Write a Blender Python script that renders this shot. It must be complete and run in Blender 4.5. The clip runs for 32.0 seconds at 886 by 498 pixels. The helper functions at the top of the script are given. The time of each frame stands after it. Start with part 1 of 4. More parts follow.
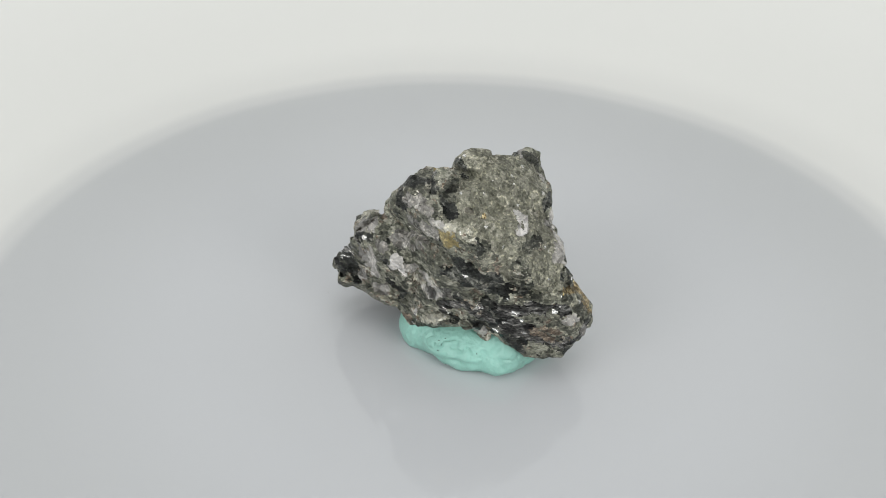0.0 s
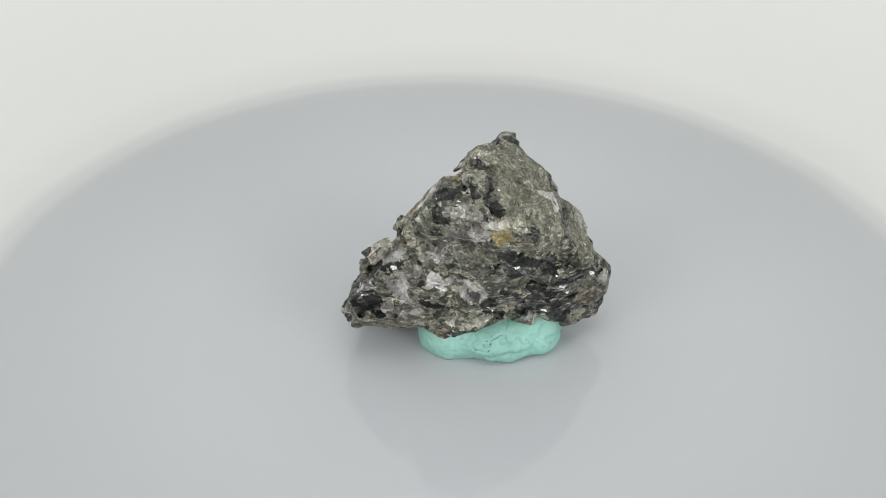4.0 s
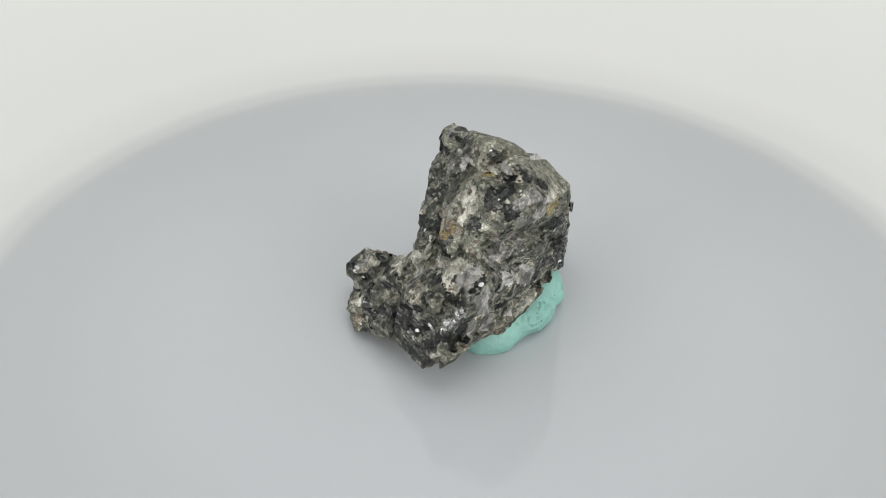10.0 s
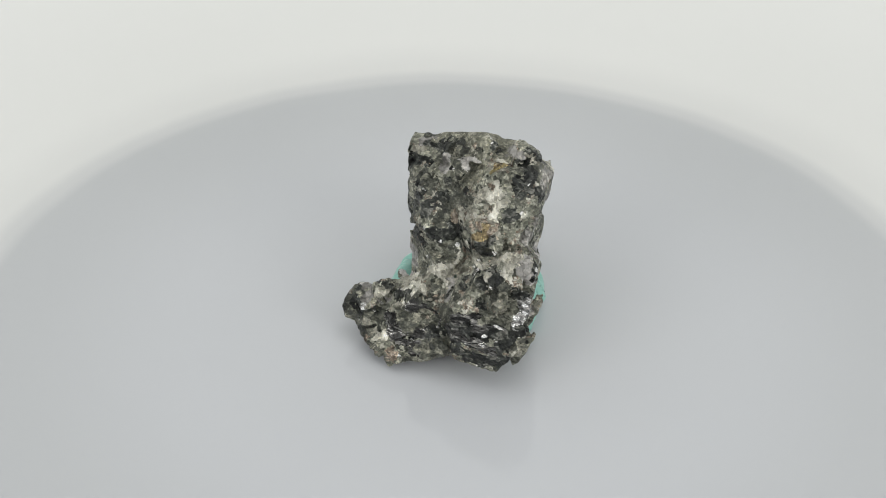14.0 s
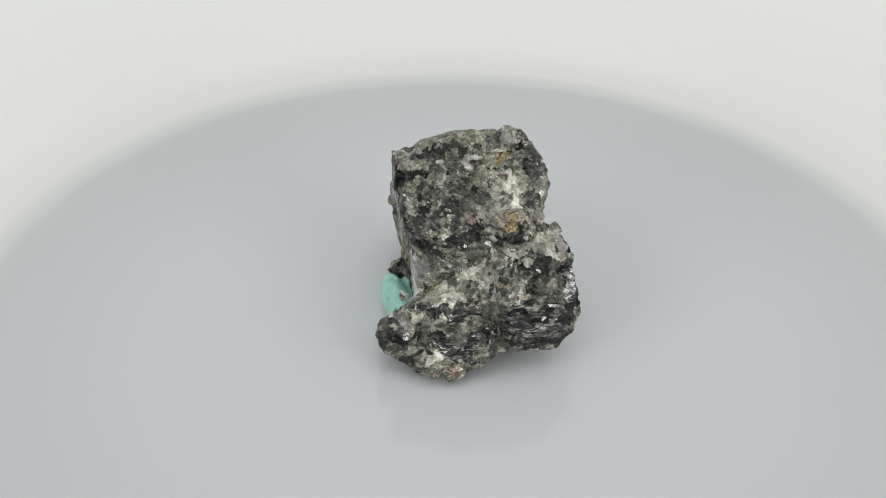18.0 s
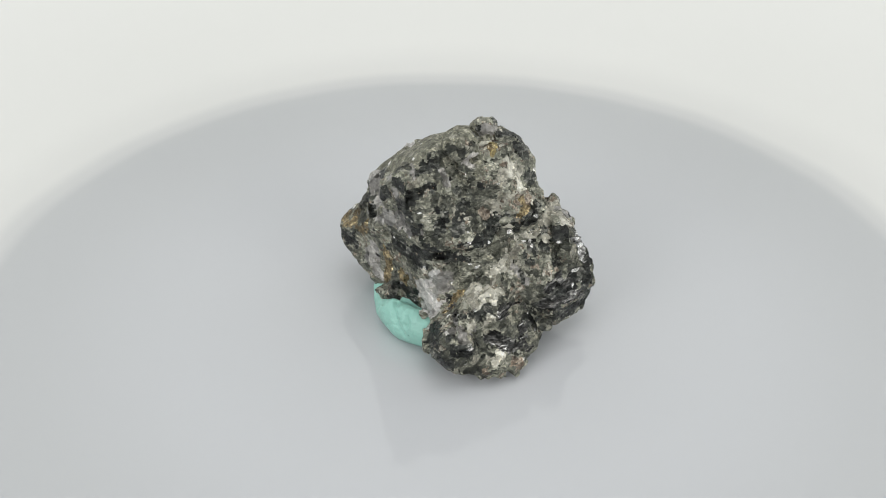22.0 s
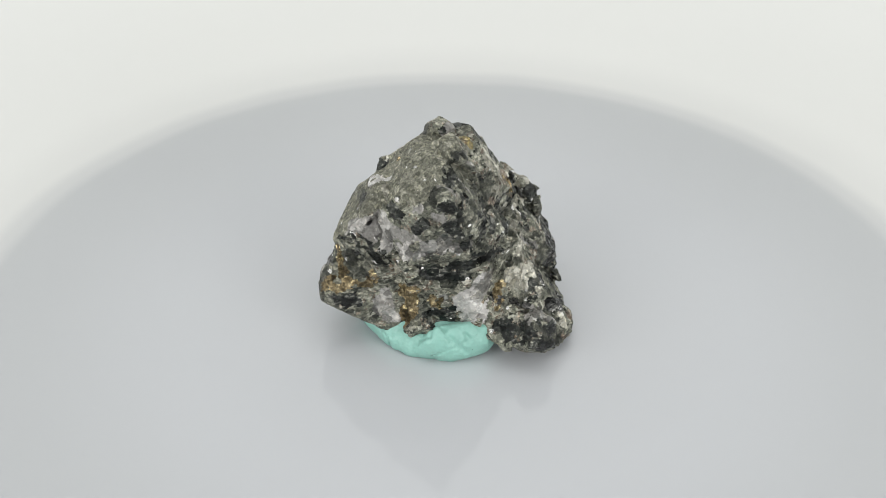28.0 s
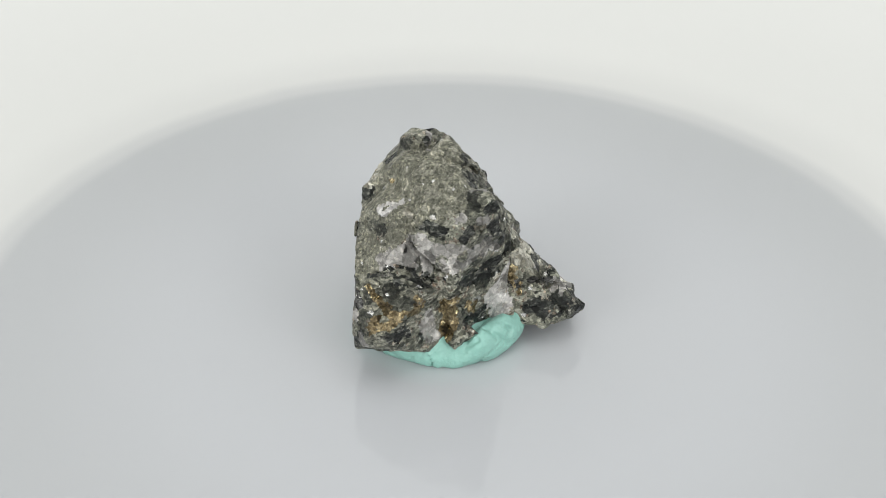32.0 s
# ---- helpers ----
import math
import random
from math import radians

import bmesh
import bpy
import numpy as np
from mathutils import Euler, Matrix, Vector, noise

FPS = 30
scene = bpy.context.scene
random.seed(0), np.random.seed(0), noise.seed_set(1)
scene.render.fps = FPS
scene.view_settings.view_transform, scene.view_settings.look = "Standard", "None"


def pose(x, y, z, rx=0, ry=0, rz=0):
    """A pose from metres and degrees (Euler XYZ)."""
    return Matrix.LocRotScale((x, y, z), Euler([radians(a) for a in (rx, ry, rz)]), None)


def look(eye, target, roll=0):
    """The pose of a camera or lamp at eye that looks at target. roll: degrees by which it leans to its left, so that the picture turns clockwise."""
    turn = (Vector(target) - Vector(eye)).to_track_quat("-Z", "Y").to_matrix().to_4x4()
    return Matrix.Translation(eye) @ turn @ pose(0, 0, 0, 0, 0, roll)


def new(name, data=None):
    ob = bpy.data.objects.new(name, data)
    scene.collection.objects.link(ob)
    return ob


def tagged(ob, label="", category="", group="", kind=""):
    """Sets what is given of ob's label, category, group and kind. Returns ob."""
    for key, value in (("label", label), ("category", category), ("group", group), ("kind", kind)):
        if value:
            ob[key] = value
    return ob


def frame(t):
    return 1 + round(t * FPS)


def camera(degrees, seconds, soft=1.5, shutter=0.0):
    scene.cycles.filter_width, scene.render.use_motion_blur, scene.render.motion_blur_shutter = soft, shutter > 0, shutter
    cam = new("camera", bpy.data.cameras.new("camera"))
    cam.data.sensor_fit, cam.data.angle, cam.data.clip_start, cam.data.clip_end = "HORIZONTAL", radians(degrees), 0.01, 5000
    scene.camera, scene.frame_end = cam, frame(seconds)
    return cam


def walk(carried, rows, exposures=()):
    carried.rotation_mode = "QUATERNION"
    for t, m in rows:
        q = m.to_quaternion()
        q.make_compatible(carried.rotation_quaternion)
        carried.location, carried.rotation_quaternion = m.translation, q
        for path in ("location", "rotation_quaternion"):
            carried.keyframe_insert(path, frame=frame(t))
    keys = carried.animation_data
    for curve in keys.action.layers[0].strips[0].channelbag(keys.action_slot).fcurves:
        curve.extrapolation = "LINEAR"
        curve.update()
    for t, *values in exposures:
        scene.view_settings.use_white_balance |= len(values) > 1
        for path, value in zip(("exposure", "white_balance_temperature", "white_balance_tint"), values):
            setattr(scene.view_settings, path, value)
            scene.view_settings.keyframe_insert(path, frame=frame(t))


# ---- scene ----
cam = camera(36, 32.0, soft=0.8)
EYE = look((0.0, -0.18043, 0.14014), (-0.00338, 0.00088, 0.01278), 1.18)
walk(cam, [(0, EYE), (32.0, EYE)], [(0, 0.0), (19.0, 0.0), (20.0, 0.03), (21.0, 0.075), (23.0, 0.11), (32.0, 0.12)])

# ---- light ----
world = bpy.data.worlds.new("studio")
scene.world = world
world.use_nodes = True
world.node_tree.nodes["Background"].inputs[0].default_value = (0.94, 0.98, 0.995, 1)
world.node_tree.nodes["Background"].inputs[1].default_value = 0.68


def area_lamp(name, at, target, size, watts, colour):
    data = bpy.data.lights.new(name, "AREA")
    data.shape, data.size, data.energy, data.color = "DISK", size, watts, colour
    ob = new(name, data)
    ob.matrix_world = look(at, target)
    return ob


# unseen lamps, added for soft light; the low pair fills under the rock
area_lamp("added_soft_lamp", (0.03, -0.03, 0.6), (0, 0, 0), 0.5, 0.7, (1.0, 0.97, 0.93))
area_lamp("added_soft_lamp", (-0.42, -0.42, 0.26), (0, 0, 0.01), 0.4, 1.1, (1.0, 0.98, 0.95))
area_lamp("added_soft_lamp", (0.42, -0.42, 0.26), (0, 0, 0.01), 0.4, 1.1, (1.0, 0.98, 0.95))


# ---- materials ----
def node(tree, kind, **values):
    n = tree.nodes.new(kind)
    for key, value in values.items():
        n.inputs[key.replace("_", " ")].default_value = value
    return n


def ramp(tree, stops, mode="LINEAR"):
    n = tree.nodes.new("ShaderNodeValToRGB")
    n.color_ramp.interpolation = mode
    while len(n.color_ramp.elements) < len(stops):
        n.color_ramp.elements.new(0.5)
    for e, (at, colour) in zip(n.color_ramp.elements, stops):
        e.position, e.color = at, (*colour, 1)
    return n


def mineral(name, stops, cell, rough, tilt=0.4, bump=0.5, metal=0.0, glow_through=0.0, layers=1.0, stain=(0.75, 1.15), glint=0.0, shine=(0.8, 0.79, 0.77), contrast=1.0, spec=0.5, grain=1.0):
    """A crystalline surface: grains of random tint, gloss and tilt. cell: grain size in millimetres; layers: how much flatter the grains lie than they are wide."""
    m = bpy.data.materials.new(name)
    m.use_nodes = True
    tree = m.node_tree
    link = tree.links.new
    b = tree.nodes["Principled BSDF"]
    coord = tree.nodes.new("ShaderNodeTexCoord")
    scale = node(tree, "ShaderNodeMapping", Scale=(1, 1, layers), Rotation=(0.12, -0.1, 0))
    link(coord.outputs["Object"], scale.inputs["Vector"])
    warp = node(tree, "ShaderNodeTexNoise", Scale=700 / cell, Detail=2.0)
    link(scale.outputs[0], warp.inputs["Vector"])
    shift = tree.nodes.new("ShaderNodeVectorMath")
    shift.operation = "MULTIPLY_ADD"
    link(warp.outputs["Color"], shift.inputs[0])
    shift.inputs[1].default_value = (cell * 0.0009,) * 3
    link(scale.outputs[0], shift.inputs[2])
    cells = node(tree, "ShaderNodeTexVoronoi", Scale=1000 / cell, Randomness=1.0)
    link(shift.outputs[0], cells.inputs["Vector"])
    split = tree.nodes.new("ShaderNodeSeparateColor")
    link(cells.outputs["Color"], split.inputs[0])
    coarse = node(tree, "ShaderNodeTexVoronoi", Scale=400 / cell, Randomness=1.0)
    link(shift.outputs[0], coarse.inputs["Vector"])
    split2 = tree.nodes.new("ShaderNodeSeparateColor")
    link(coarse.outputs["Color"], split2.inputs[0])
    fine = node(tree, "ShaderNodeTexNoise", Scale=1300 / cell, Detail=8.0, Roughness=0.75)
    link(scale.outputs[0], fine.inputs["Vector"])

    def weigh(value, weight, base):
        n = tree.nodes.new("ShaderNodeMath")
        n.operation = "MULTIPLY_ADD"
        link(value, n.inputs[0])
        n.inputs[1].default_value = weight
        if isinstance(base, float):
            n.inputs[2].default_value = base
        else:
            link(base, n.inputs[2])
        return n.outputs[0]

    blend = weigh(fine.outputs["Fac"], 1.7 * contrast * grain, weigh(split2.outputs[2], 0.4 * contrast, weigh(split.outputs[0], 0.4 * contrast, 0.5 - (0.34 + 0.85 * grain) * contrast)))
    tint = ramp(tree, stops)
    link(blend, tint.inputs[0])
    broad = node(tree, "ShaderNodeTexNoise", Scale=160.0, Detail=3.0)
    link(coord.outputs["Object"], broad.inputs["Vector"])
    span = node(tree, "ShaderNodeMapRange", From_Min=0.3, From_Max=0.7, To_Min=stain[0], To_Max=stain[1])
    link(broad.outputs["Fac"], span.inputs["Value"])
    mixer = tree.nodes.new("ShaderNodeVectorMath")
    mixer.operation = "SCALE"
    link(tint.outputs[0], mixer.inputs[0])
    link(span.outputs[0], mixer.inputs["Scale"])
    fleck = node(tree, "ShaderNodeTexVoronoi", Scale=2900.0, Randomness=1.0)
    link(shift.outputs[0], fleck.inputs["Vector"])
    split3 = tree.nodes.new("ShaderNodeSeparateColor")
    link(fleck.outputs["Color"], split3.inputs[0])
    spark = ramp(tree, [(0.0, (1 - 0.6 * contrast * grain,) * 3), (0.2, (1 - 0.15 * grain,) * 3), (0.45, (1.0, 1.0, 1.0)), (0.8, (1 + 0.14 * grain,) * 3), (1.0, (1 + 0.9 * grain, 1 + 0.86 * grain, 1 + 0.76 * grain))])
    link(split3.outputs[0], spark.inputs[0])
    flecked = tree.nodes.new("ShaderNodeVectorMath")
    flecked.operation = "MULTIPLY"
    link(mixer.outputs[0], flecked.inputs[0])
    link(spark.outputs[0], flecked.inputs[1])
    capped = tree.nodes.new("ShaderNodeVectorMath")
    capped.operation = "MINIMUM"
    link(flecked.outputs[0], capped.inputs[0])
    capped.inputs[1].default_value = (0.9, 0.9, 0.9)
    flake = tree.nodes.new("ShaderNodeMath")
    flake.operation = "GREATER_THAN"
    link(split.outputs[2], flake.inputs[0])
    flake.inputs[1].default_value = 1.0 - glint
    bright = tree.nodes.new("ShaderNodeMix")
    bright.data_type = "RGBA"
    link(flake.outputs[0], bright.inputs["Factor"])
    link(capped.outputs[0], bright.inputs[6])
    bright.inputs[7].default_value = (*shine, 1)
    link(bright.outputs[2], b.inputs["Base Color"])
    mirror = tree.nodes.new("ShaderNodeMath")
    mirror.operation = "MAXIMUM"
    link(flake.outputs[0], mirror.inputs[0])
    mirror.inputs[1].default_value = metal
    link(mirror.outputs[0], b.inputs["Metallic"])
    gloss = node(tree, "ShaderNodeMapRange", To_Min=rough[0], To_Max=rough[1])
    link(split.outputs[1], gloss.inputs["Value"])
    polish = tree.nodes.new("ShaderNodeMix")
    link(flake.outputs[0], polish.inputs[0])
    link(gloss.outputs[0], polish.inputs[2])
    polish.inputs[3].default_value = 0.15
    link(polish.outputs[0], b.inputs["Roughness"])
    b.inputs["Specular IOR Level"].default_value = spec
    if glow_through:
        b.inputs["Subsurface Weight"].default_value = glow_through
        b.inputs["Subsurface Radius"].default_value = (1.0, 1.0, 1.0)
        b.inputs["Subsurface Scale"].default_value = 0.0008
    relief = node(tree, "ShaderNodeBump", Strength=bump, Distance=0.0006)
    link(fine.outputs["Fac"], relief.inputs["Height"])
    lean = tree.nodes.new("ShaderNodeVectorMath")
    lean.operation = "MULTIPLY_ADD"
    link(cells.outputs["Color"], lean.inputs[0])
    lean.inputs[1].default_value = (tilt,) * 3
    face = tree.nodes.new("ShaderNodeVectorMath")
    face.operation = "MULTIPLY_ADD"
    link(coarse.outputs["Color"], face.inputs[0])
    face.inputs[1].default_value = (tilt * 1.3,) * 3
    link(relief.outputs[0], face.inputs[2])
    link(face.outputs[0], lean.inputs[2])
    level = tree.nodes.new("ShaderNodeVectorMath")
    level.operation = "SUBTRACT"
    link(lean.outputs[0], level.inputs[0])
    level.inputs[1].default_value = (tilt * 1.15,) * 3
    unit = tree.nodes.new("ShaderNodeVectorMath")
    unit.operation = "NORMALIZE"
    link(level.outputs[0], unit.inputs[0])
    link(unit.outputs[0], b.inputs["Normal"])
    return m


mat_fine = mineral("fine_greenish_rock", [(0.0, (0.035, 0.036, 0.026)), (0.35, (0.15, 0.15, 0.112)), (0.65, (0.25, 0.247, 0.19)), (1.0, (0.5, 0.48, 0.4))], 0.4, (0.45, 0.9), 0.4, 0.8, glint=0.004, contrast=0.85, grain=0.9, stain=(0.66, 1.2))
mat_matrix = mineral("grey_green_rock", [(0.0, (0.018, 0.018, 0.014)), (0.3, (0.092, 0.096, 0.074)), (0.6, (0.228, 0.231, 0.18)), (1.0, (0.55, 0.54, 0.455))], 0.7, (0.3, 0.85), 0.6, 0.85, layers=1.4, glint=0.006, grain=0.75)
mat_black = mineral("black_mica_and_crevice_shade", [(0.0, (0.003, 0.0035, 0.003)), (0.42, (0.011, 0.0125, 0.011)), (0.68, (0.045, 0.049, 0.042)), (1.0, (0.3, 0.295, 0.26))], 0.8, (0.15, 0.5), 0.7, 0.8, layers=1.5, glint=0.012, spec=0.4, grain=0.8)
mat_dark = mineral("dark_mottled_rock", [(0.0, (0.008, 0.0085, 0.007)), (0.4, (0.048, 0.051, 0.041)), (0.66, (0.14, 0.142, 0.112)), (1.0, (0.44, 0.425, 0.34))], 0.8, (0.2, 0.65), 0.65, 0.85, layers=1.4, glint=0.01, spec=0.4, grain=0.8)
mat_layer = mineral("layered_black_mica", [(0.0, (0.005, 0.005, 0.005)), (0.4, (0.026, 0.026, 0.025)), (0.66, (0.095, 0.094, 0.09)), (1.0, (0.42, 0.41, 0.39))], 1.1, (0.1, 0.4), 0.5, 1.0, layers=4.0, metal=0.2, glint=0.045, spec=0.5, grain=0.9, contrast=1.1)
mat_quartz = mineral("grey_quartz", [(0.0, (0.07, 0.067, 0.062)), (0.3, (0.2, 0.192, 0.178)), (0.65, (0.38, 0.366, 0.342)), (1.0, (0.72, 0.7, 0.665))], 1.1, (0.06, 0.4), 0.9, 0.35, glow_through=0.2, glint=0.004, contrast=0.8, grain=0.55)
mat_smoky = mineral("smoky_quartz", [(0.0, (0.03, 0.029, 0.027)), (0.3, (0.11, 0.105, 0.095)), (0.65, (0.26, 0.248, 0.226)), (1.0, (0.6, 0.58, 0.54))], 1.3, (0.05, 0.35), 0.9, 0.35, glow_through=0.2, glint=0.006, contrast=1.1, grain=0.8)
mat_cream = mineral("cream_feldspar", [(0.0, (0.075, 0.068, 0.05)), (0.3, (0.245, 0.235, 0.19)), (0.65, (0.445, 0.43, 0.36)), (1.0, (0.77, 0.75, 0.66))], 1.0, (0.12, 0.45), 0.85, 0.45, glow_through=0.15, glint=0.005, contrast=0.9, grain=0.7)
mat_white = mineral("white_quartz", [(0.0, (0.28, 0.265, 0.25)), (0.4, (0.5, 0.48, 0.46)), (1.0, (0.86, 0.84, 0.81))], 1.0, (0.05, 0.35), 1.0, 0.35, glow_through=0.3, glint=0.03, shine=(0.95, 0.94, 0.94), contrast=0.7, grain=0.55)
mat_silver = mineral("silvery_mica", [(0.0, (0.02, 0.02, 0.02)), (0.35, (0.1, 0.1, 0.097)), (0.7, (0.32, 0.315, 0.305)), (1.0, (0.7, 0.69, 0.67))], 0.7, (0.12, 0.4), 0.7, 0.8, layers=2.5, glint=0.3, shine=(0.86, 0.86, 0.85))
mat_brassy = mineral("brassy_ore", [(0.0, (0.03, 0.022, 0.012)), (0.35, (0.13, 0.098, 0.05)), (0.65, (0.27, 0.21, 0.115)), (1.0, (0.7, 0.58, 0.35))], 0.6, (0.15, 0.6), 0.9, 0.9, metal=0.5, glint=0.05, shine=(0.88, 0.75, 0.46), contrast=0.85)
mat_brown = mineral("rusty_brown_grains", [(0.0, (0.035, 0.026, 0.018)), (0.5, (0.17, 0.13, 0.095)), (1.0, (0.48, 0.42, 0.34))], 0.5, (0.3, 0.8), 0.6, 0.8)
mat_yellow = mineral("honey_yellow_crystal", [(0.0, (0.1, 0.08, 0.03)), (0.5, (0.26, 0.21, 0.09)), (1.0, (0.46, 0.4, 0.23))], 1.2, (0.15, 0.45), 0.4, 0.3, glow_through=0.3, contrast=0.7)


def plain(name, colour, rough, mottle=0.04, size=60.0, bump=0.0):
    m = bpy.data.materials.new(name)
    m.use_nodes = True
    tree = m.node_tree
    b = tree.nodes["Principled BSDF"]
    coord = tree.nodes.new("ShaderNodeTexCoord")
    n = node(tree, "ShaderNodeTexNoise", Scale=size, Detail=5.0)
    tree.links.new(coord.outputs["Object"], n.inputs["Vector"])
    c = ramp(tree, [(0.3, tuple(v * (1 - mottle) for v in colour)), (0.7, tuple(min(v * (1 + mottle), 1) for v in colour))])
    tree.links.new(n.outputs["Fac"], c.inputs[0])
    tree.links.new(c.outputs[0], b.inputs["Base Color"])
    b.inputs["Roughness"].default_value = rough
    if bump:
        r = node(tree, "ShaderNodeBump", Strength=bump, Distance=0.0004)
        f = node(tree, "ShaderNodeTexNoise", Scale=size * 6, Detail=4.0)
        tree.links.new(coord.outputs["Object"], f.inputs["Vector"])
        tree.links.new(f.outputs["Fac"], r.inputs["Height"])
        tree.links.new(r.outputs[0], b.inputs["Normal"])
    return m




def shaded_ceramic(name):
    """Glossy white ceramic: the well's grey shading is painted in, fading at the rim."""
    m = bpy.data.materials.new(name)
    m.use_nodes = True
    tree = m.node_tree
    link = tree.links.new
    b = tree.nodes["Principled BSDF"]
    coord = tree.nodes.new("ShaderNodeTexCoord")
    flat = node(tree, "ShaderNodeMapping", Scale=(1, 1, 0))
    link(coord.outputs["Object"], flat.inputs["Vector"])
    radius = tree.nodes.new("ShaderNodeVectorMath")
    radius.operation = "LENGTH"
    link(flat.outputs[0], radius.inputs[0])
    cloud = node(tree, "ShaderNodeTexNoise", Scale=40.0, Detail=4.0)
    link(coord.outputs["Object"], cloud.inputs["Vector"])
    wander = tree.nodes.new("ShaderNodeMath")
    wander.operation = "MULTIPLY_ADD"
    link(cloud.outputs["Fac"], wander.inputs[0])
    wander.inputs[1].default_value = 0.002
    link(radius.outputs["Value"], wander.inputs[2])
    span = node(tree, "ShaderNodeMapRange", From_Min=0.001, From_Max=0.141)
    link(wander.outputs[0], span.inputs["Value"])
    # greys by radius: shading put into the base colour, darkest near the well's edge
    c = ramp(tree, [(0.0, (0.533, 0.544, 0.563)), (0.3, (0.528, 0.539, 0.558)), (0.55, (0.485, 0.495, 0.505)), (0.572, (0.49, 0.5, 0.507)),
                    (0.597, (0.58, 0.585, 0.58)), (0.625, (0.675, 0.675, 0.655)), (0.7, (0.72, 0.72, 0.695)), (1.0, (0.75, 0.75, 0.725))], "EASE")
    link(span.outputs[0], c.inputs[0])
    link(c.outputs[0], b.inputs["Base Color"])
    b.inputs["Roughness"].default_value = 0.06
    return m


mat_plate = shaded_ceramic("plate_ceramic_shaded")
mat_paper = plain("white_paper", (0.8, 0.8, 0.775), 0.9, 0.012, 12.0, 0.05)
mat_putty = plain("mint_putty", (0.295, 0.565, 0.488), 0.32, 0.14, 180.0, 0.9)
mat_dark_dots = plain("dark_dot", (0.05, 0.07, 0.06), 0.8)
mat_dust = plain("dust", (0.36, 0.35, 0.33), 0.9)


# ---- implicit solids ----
def lattice(ix, iy, iz, seed):
    h = (ix * 374761393 + iy * 668265263 + iz * 2147483647 + seed * 1274126177) & 0x7FFFFFFF
    h = ((h ^ (h >> 13)) * 1274126177) & 0x7FFFFFFF
    h = h ^ (h >> 16)
    return (h & 0xFFFF).astype(np.float32) / 32768.0 - 1.0


def value_noise(p, scale, seed):
    """Smooth noise from -1 to 1 at points p; scale: size of its lumps."""
    q = p / scale
    i = np.floor(q).astype(np.int64)
    f = (q - i).astype(np.float32)
    f = f * f * (3 - 2 * f)
    out = np.zeros(len(p), np.float32)
    for dx in (0, 1):
        for dy in (0, 1):
            for dz in (0, 1):
                w = (f[:, 0] if dx else 1 - f[:, 0]) * (f[:, 1] if dy else 1 - f[:, 1]) * (f[:, 2] if dz else 1 - f[:, 2])
                out += w * lattice(i[:, 0] + dx, i[:, 1] + dy, i[:, 2] + dz, seed)
    return out


def grains(p, scale, seed):
    """Cells of crystal grains at points p: a random value for each cell, the gap to the next cell, and the cell's heart."""
    q = p / scale
    i = np.floor(q).astype(np.int64)
    near = np.full(len(p), 9.0, np.float32)
    second = near.copy()
    ident = np.zeros(len(p), np.float32)
    heart = np.zeros((len(p), 3), np.float32)
    for dx in (-1, 0, 1):
        for dy in (-1, 0, 1):
            for dz in (-1, 0, 1):
                a, b, c = i[:, 0] + dx, i[:, 1] + dy, i[:, 2] + dz
                s = np.stack([a + 0.5 + 0.42 * lattice(a, b, c, seed), b + 0.5 + 0.42 * lattice(a, b, c, seed + 1), c + 0.5 + 0.42 * lattice(a, b, c, seed + 2)], 1)
                d = np.sqrt(((q - s) ** 2).sum(1)).astype(np.float32)
                closer = d < near
                second = np.where(closer, near, np.minimum(second, d))
                ident = np.where(closer, lattice(a, b, c, seed + 3), ident)
                heart = np.where(closer[:, None], s, heart)
                near = np.minimum(near, d)
    return ident, second - near, heart * scale


def facets(p, scale, seed):
    """Relief of broken faces: flat slopes that meet in creases, from -1 to 1."""
    turn = np.array(Euler((0.7 + seed, 0.4 + 2.3 * seed, 1.1 * seed)).to_matrix(), np.float32)
    q = (p @ turn.T) / scale
    i = np.floor(q).astype(np.int64)
    f = (q - i).astype(np.float32)
    order = np.argsort(-f, axis=1)
    steps = np.sort(f, axis=1)[:, ::-1]
    corner = i.copy()
    out = (1 - steps[:, 0]) * lattice(corner[:, 0], corner[:, 1], corner[:, 2], seed)
    rows = np.arange(len(p))
    for k in range(3):
        corner[rows, order[:, k]] += 1
        weight = steps[:, k] - (steps[:, k + 1] if k < 2 else 0)
        out += weight * lattice(corner[:, 0], corner[:, 1], corner[:, 2], seed)
    return out


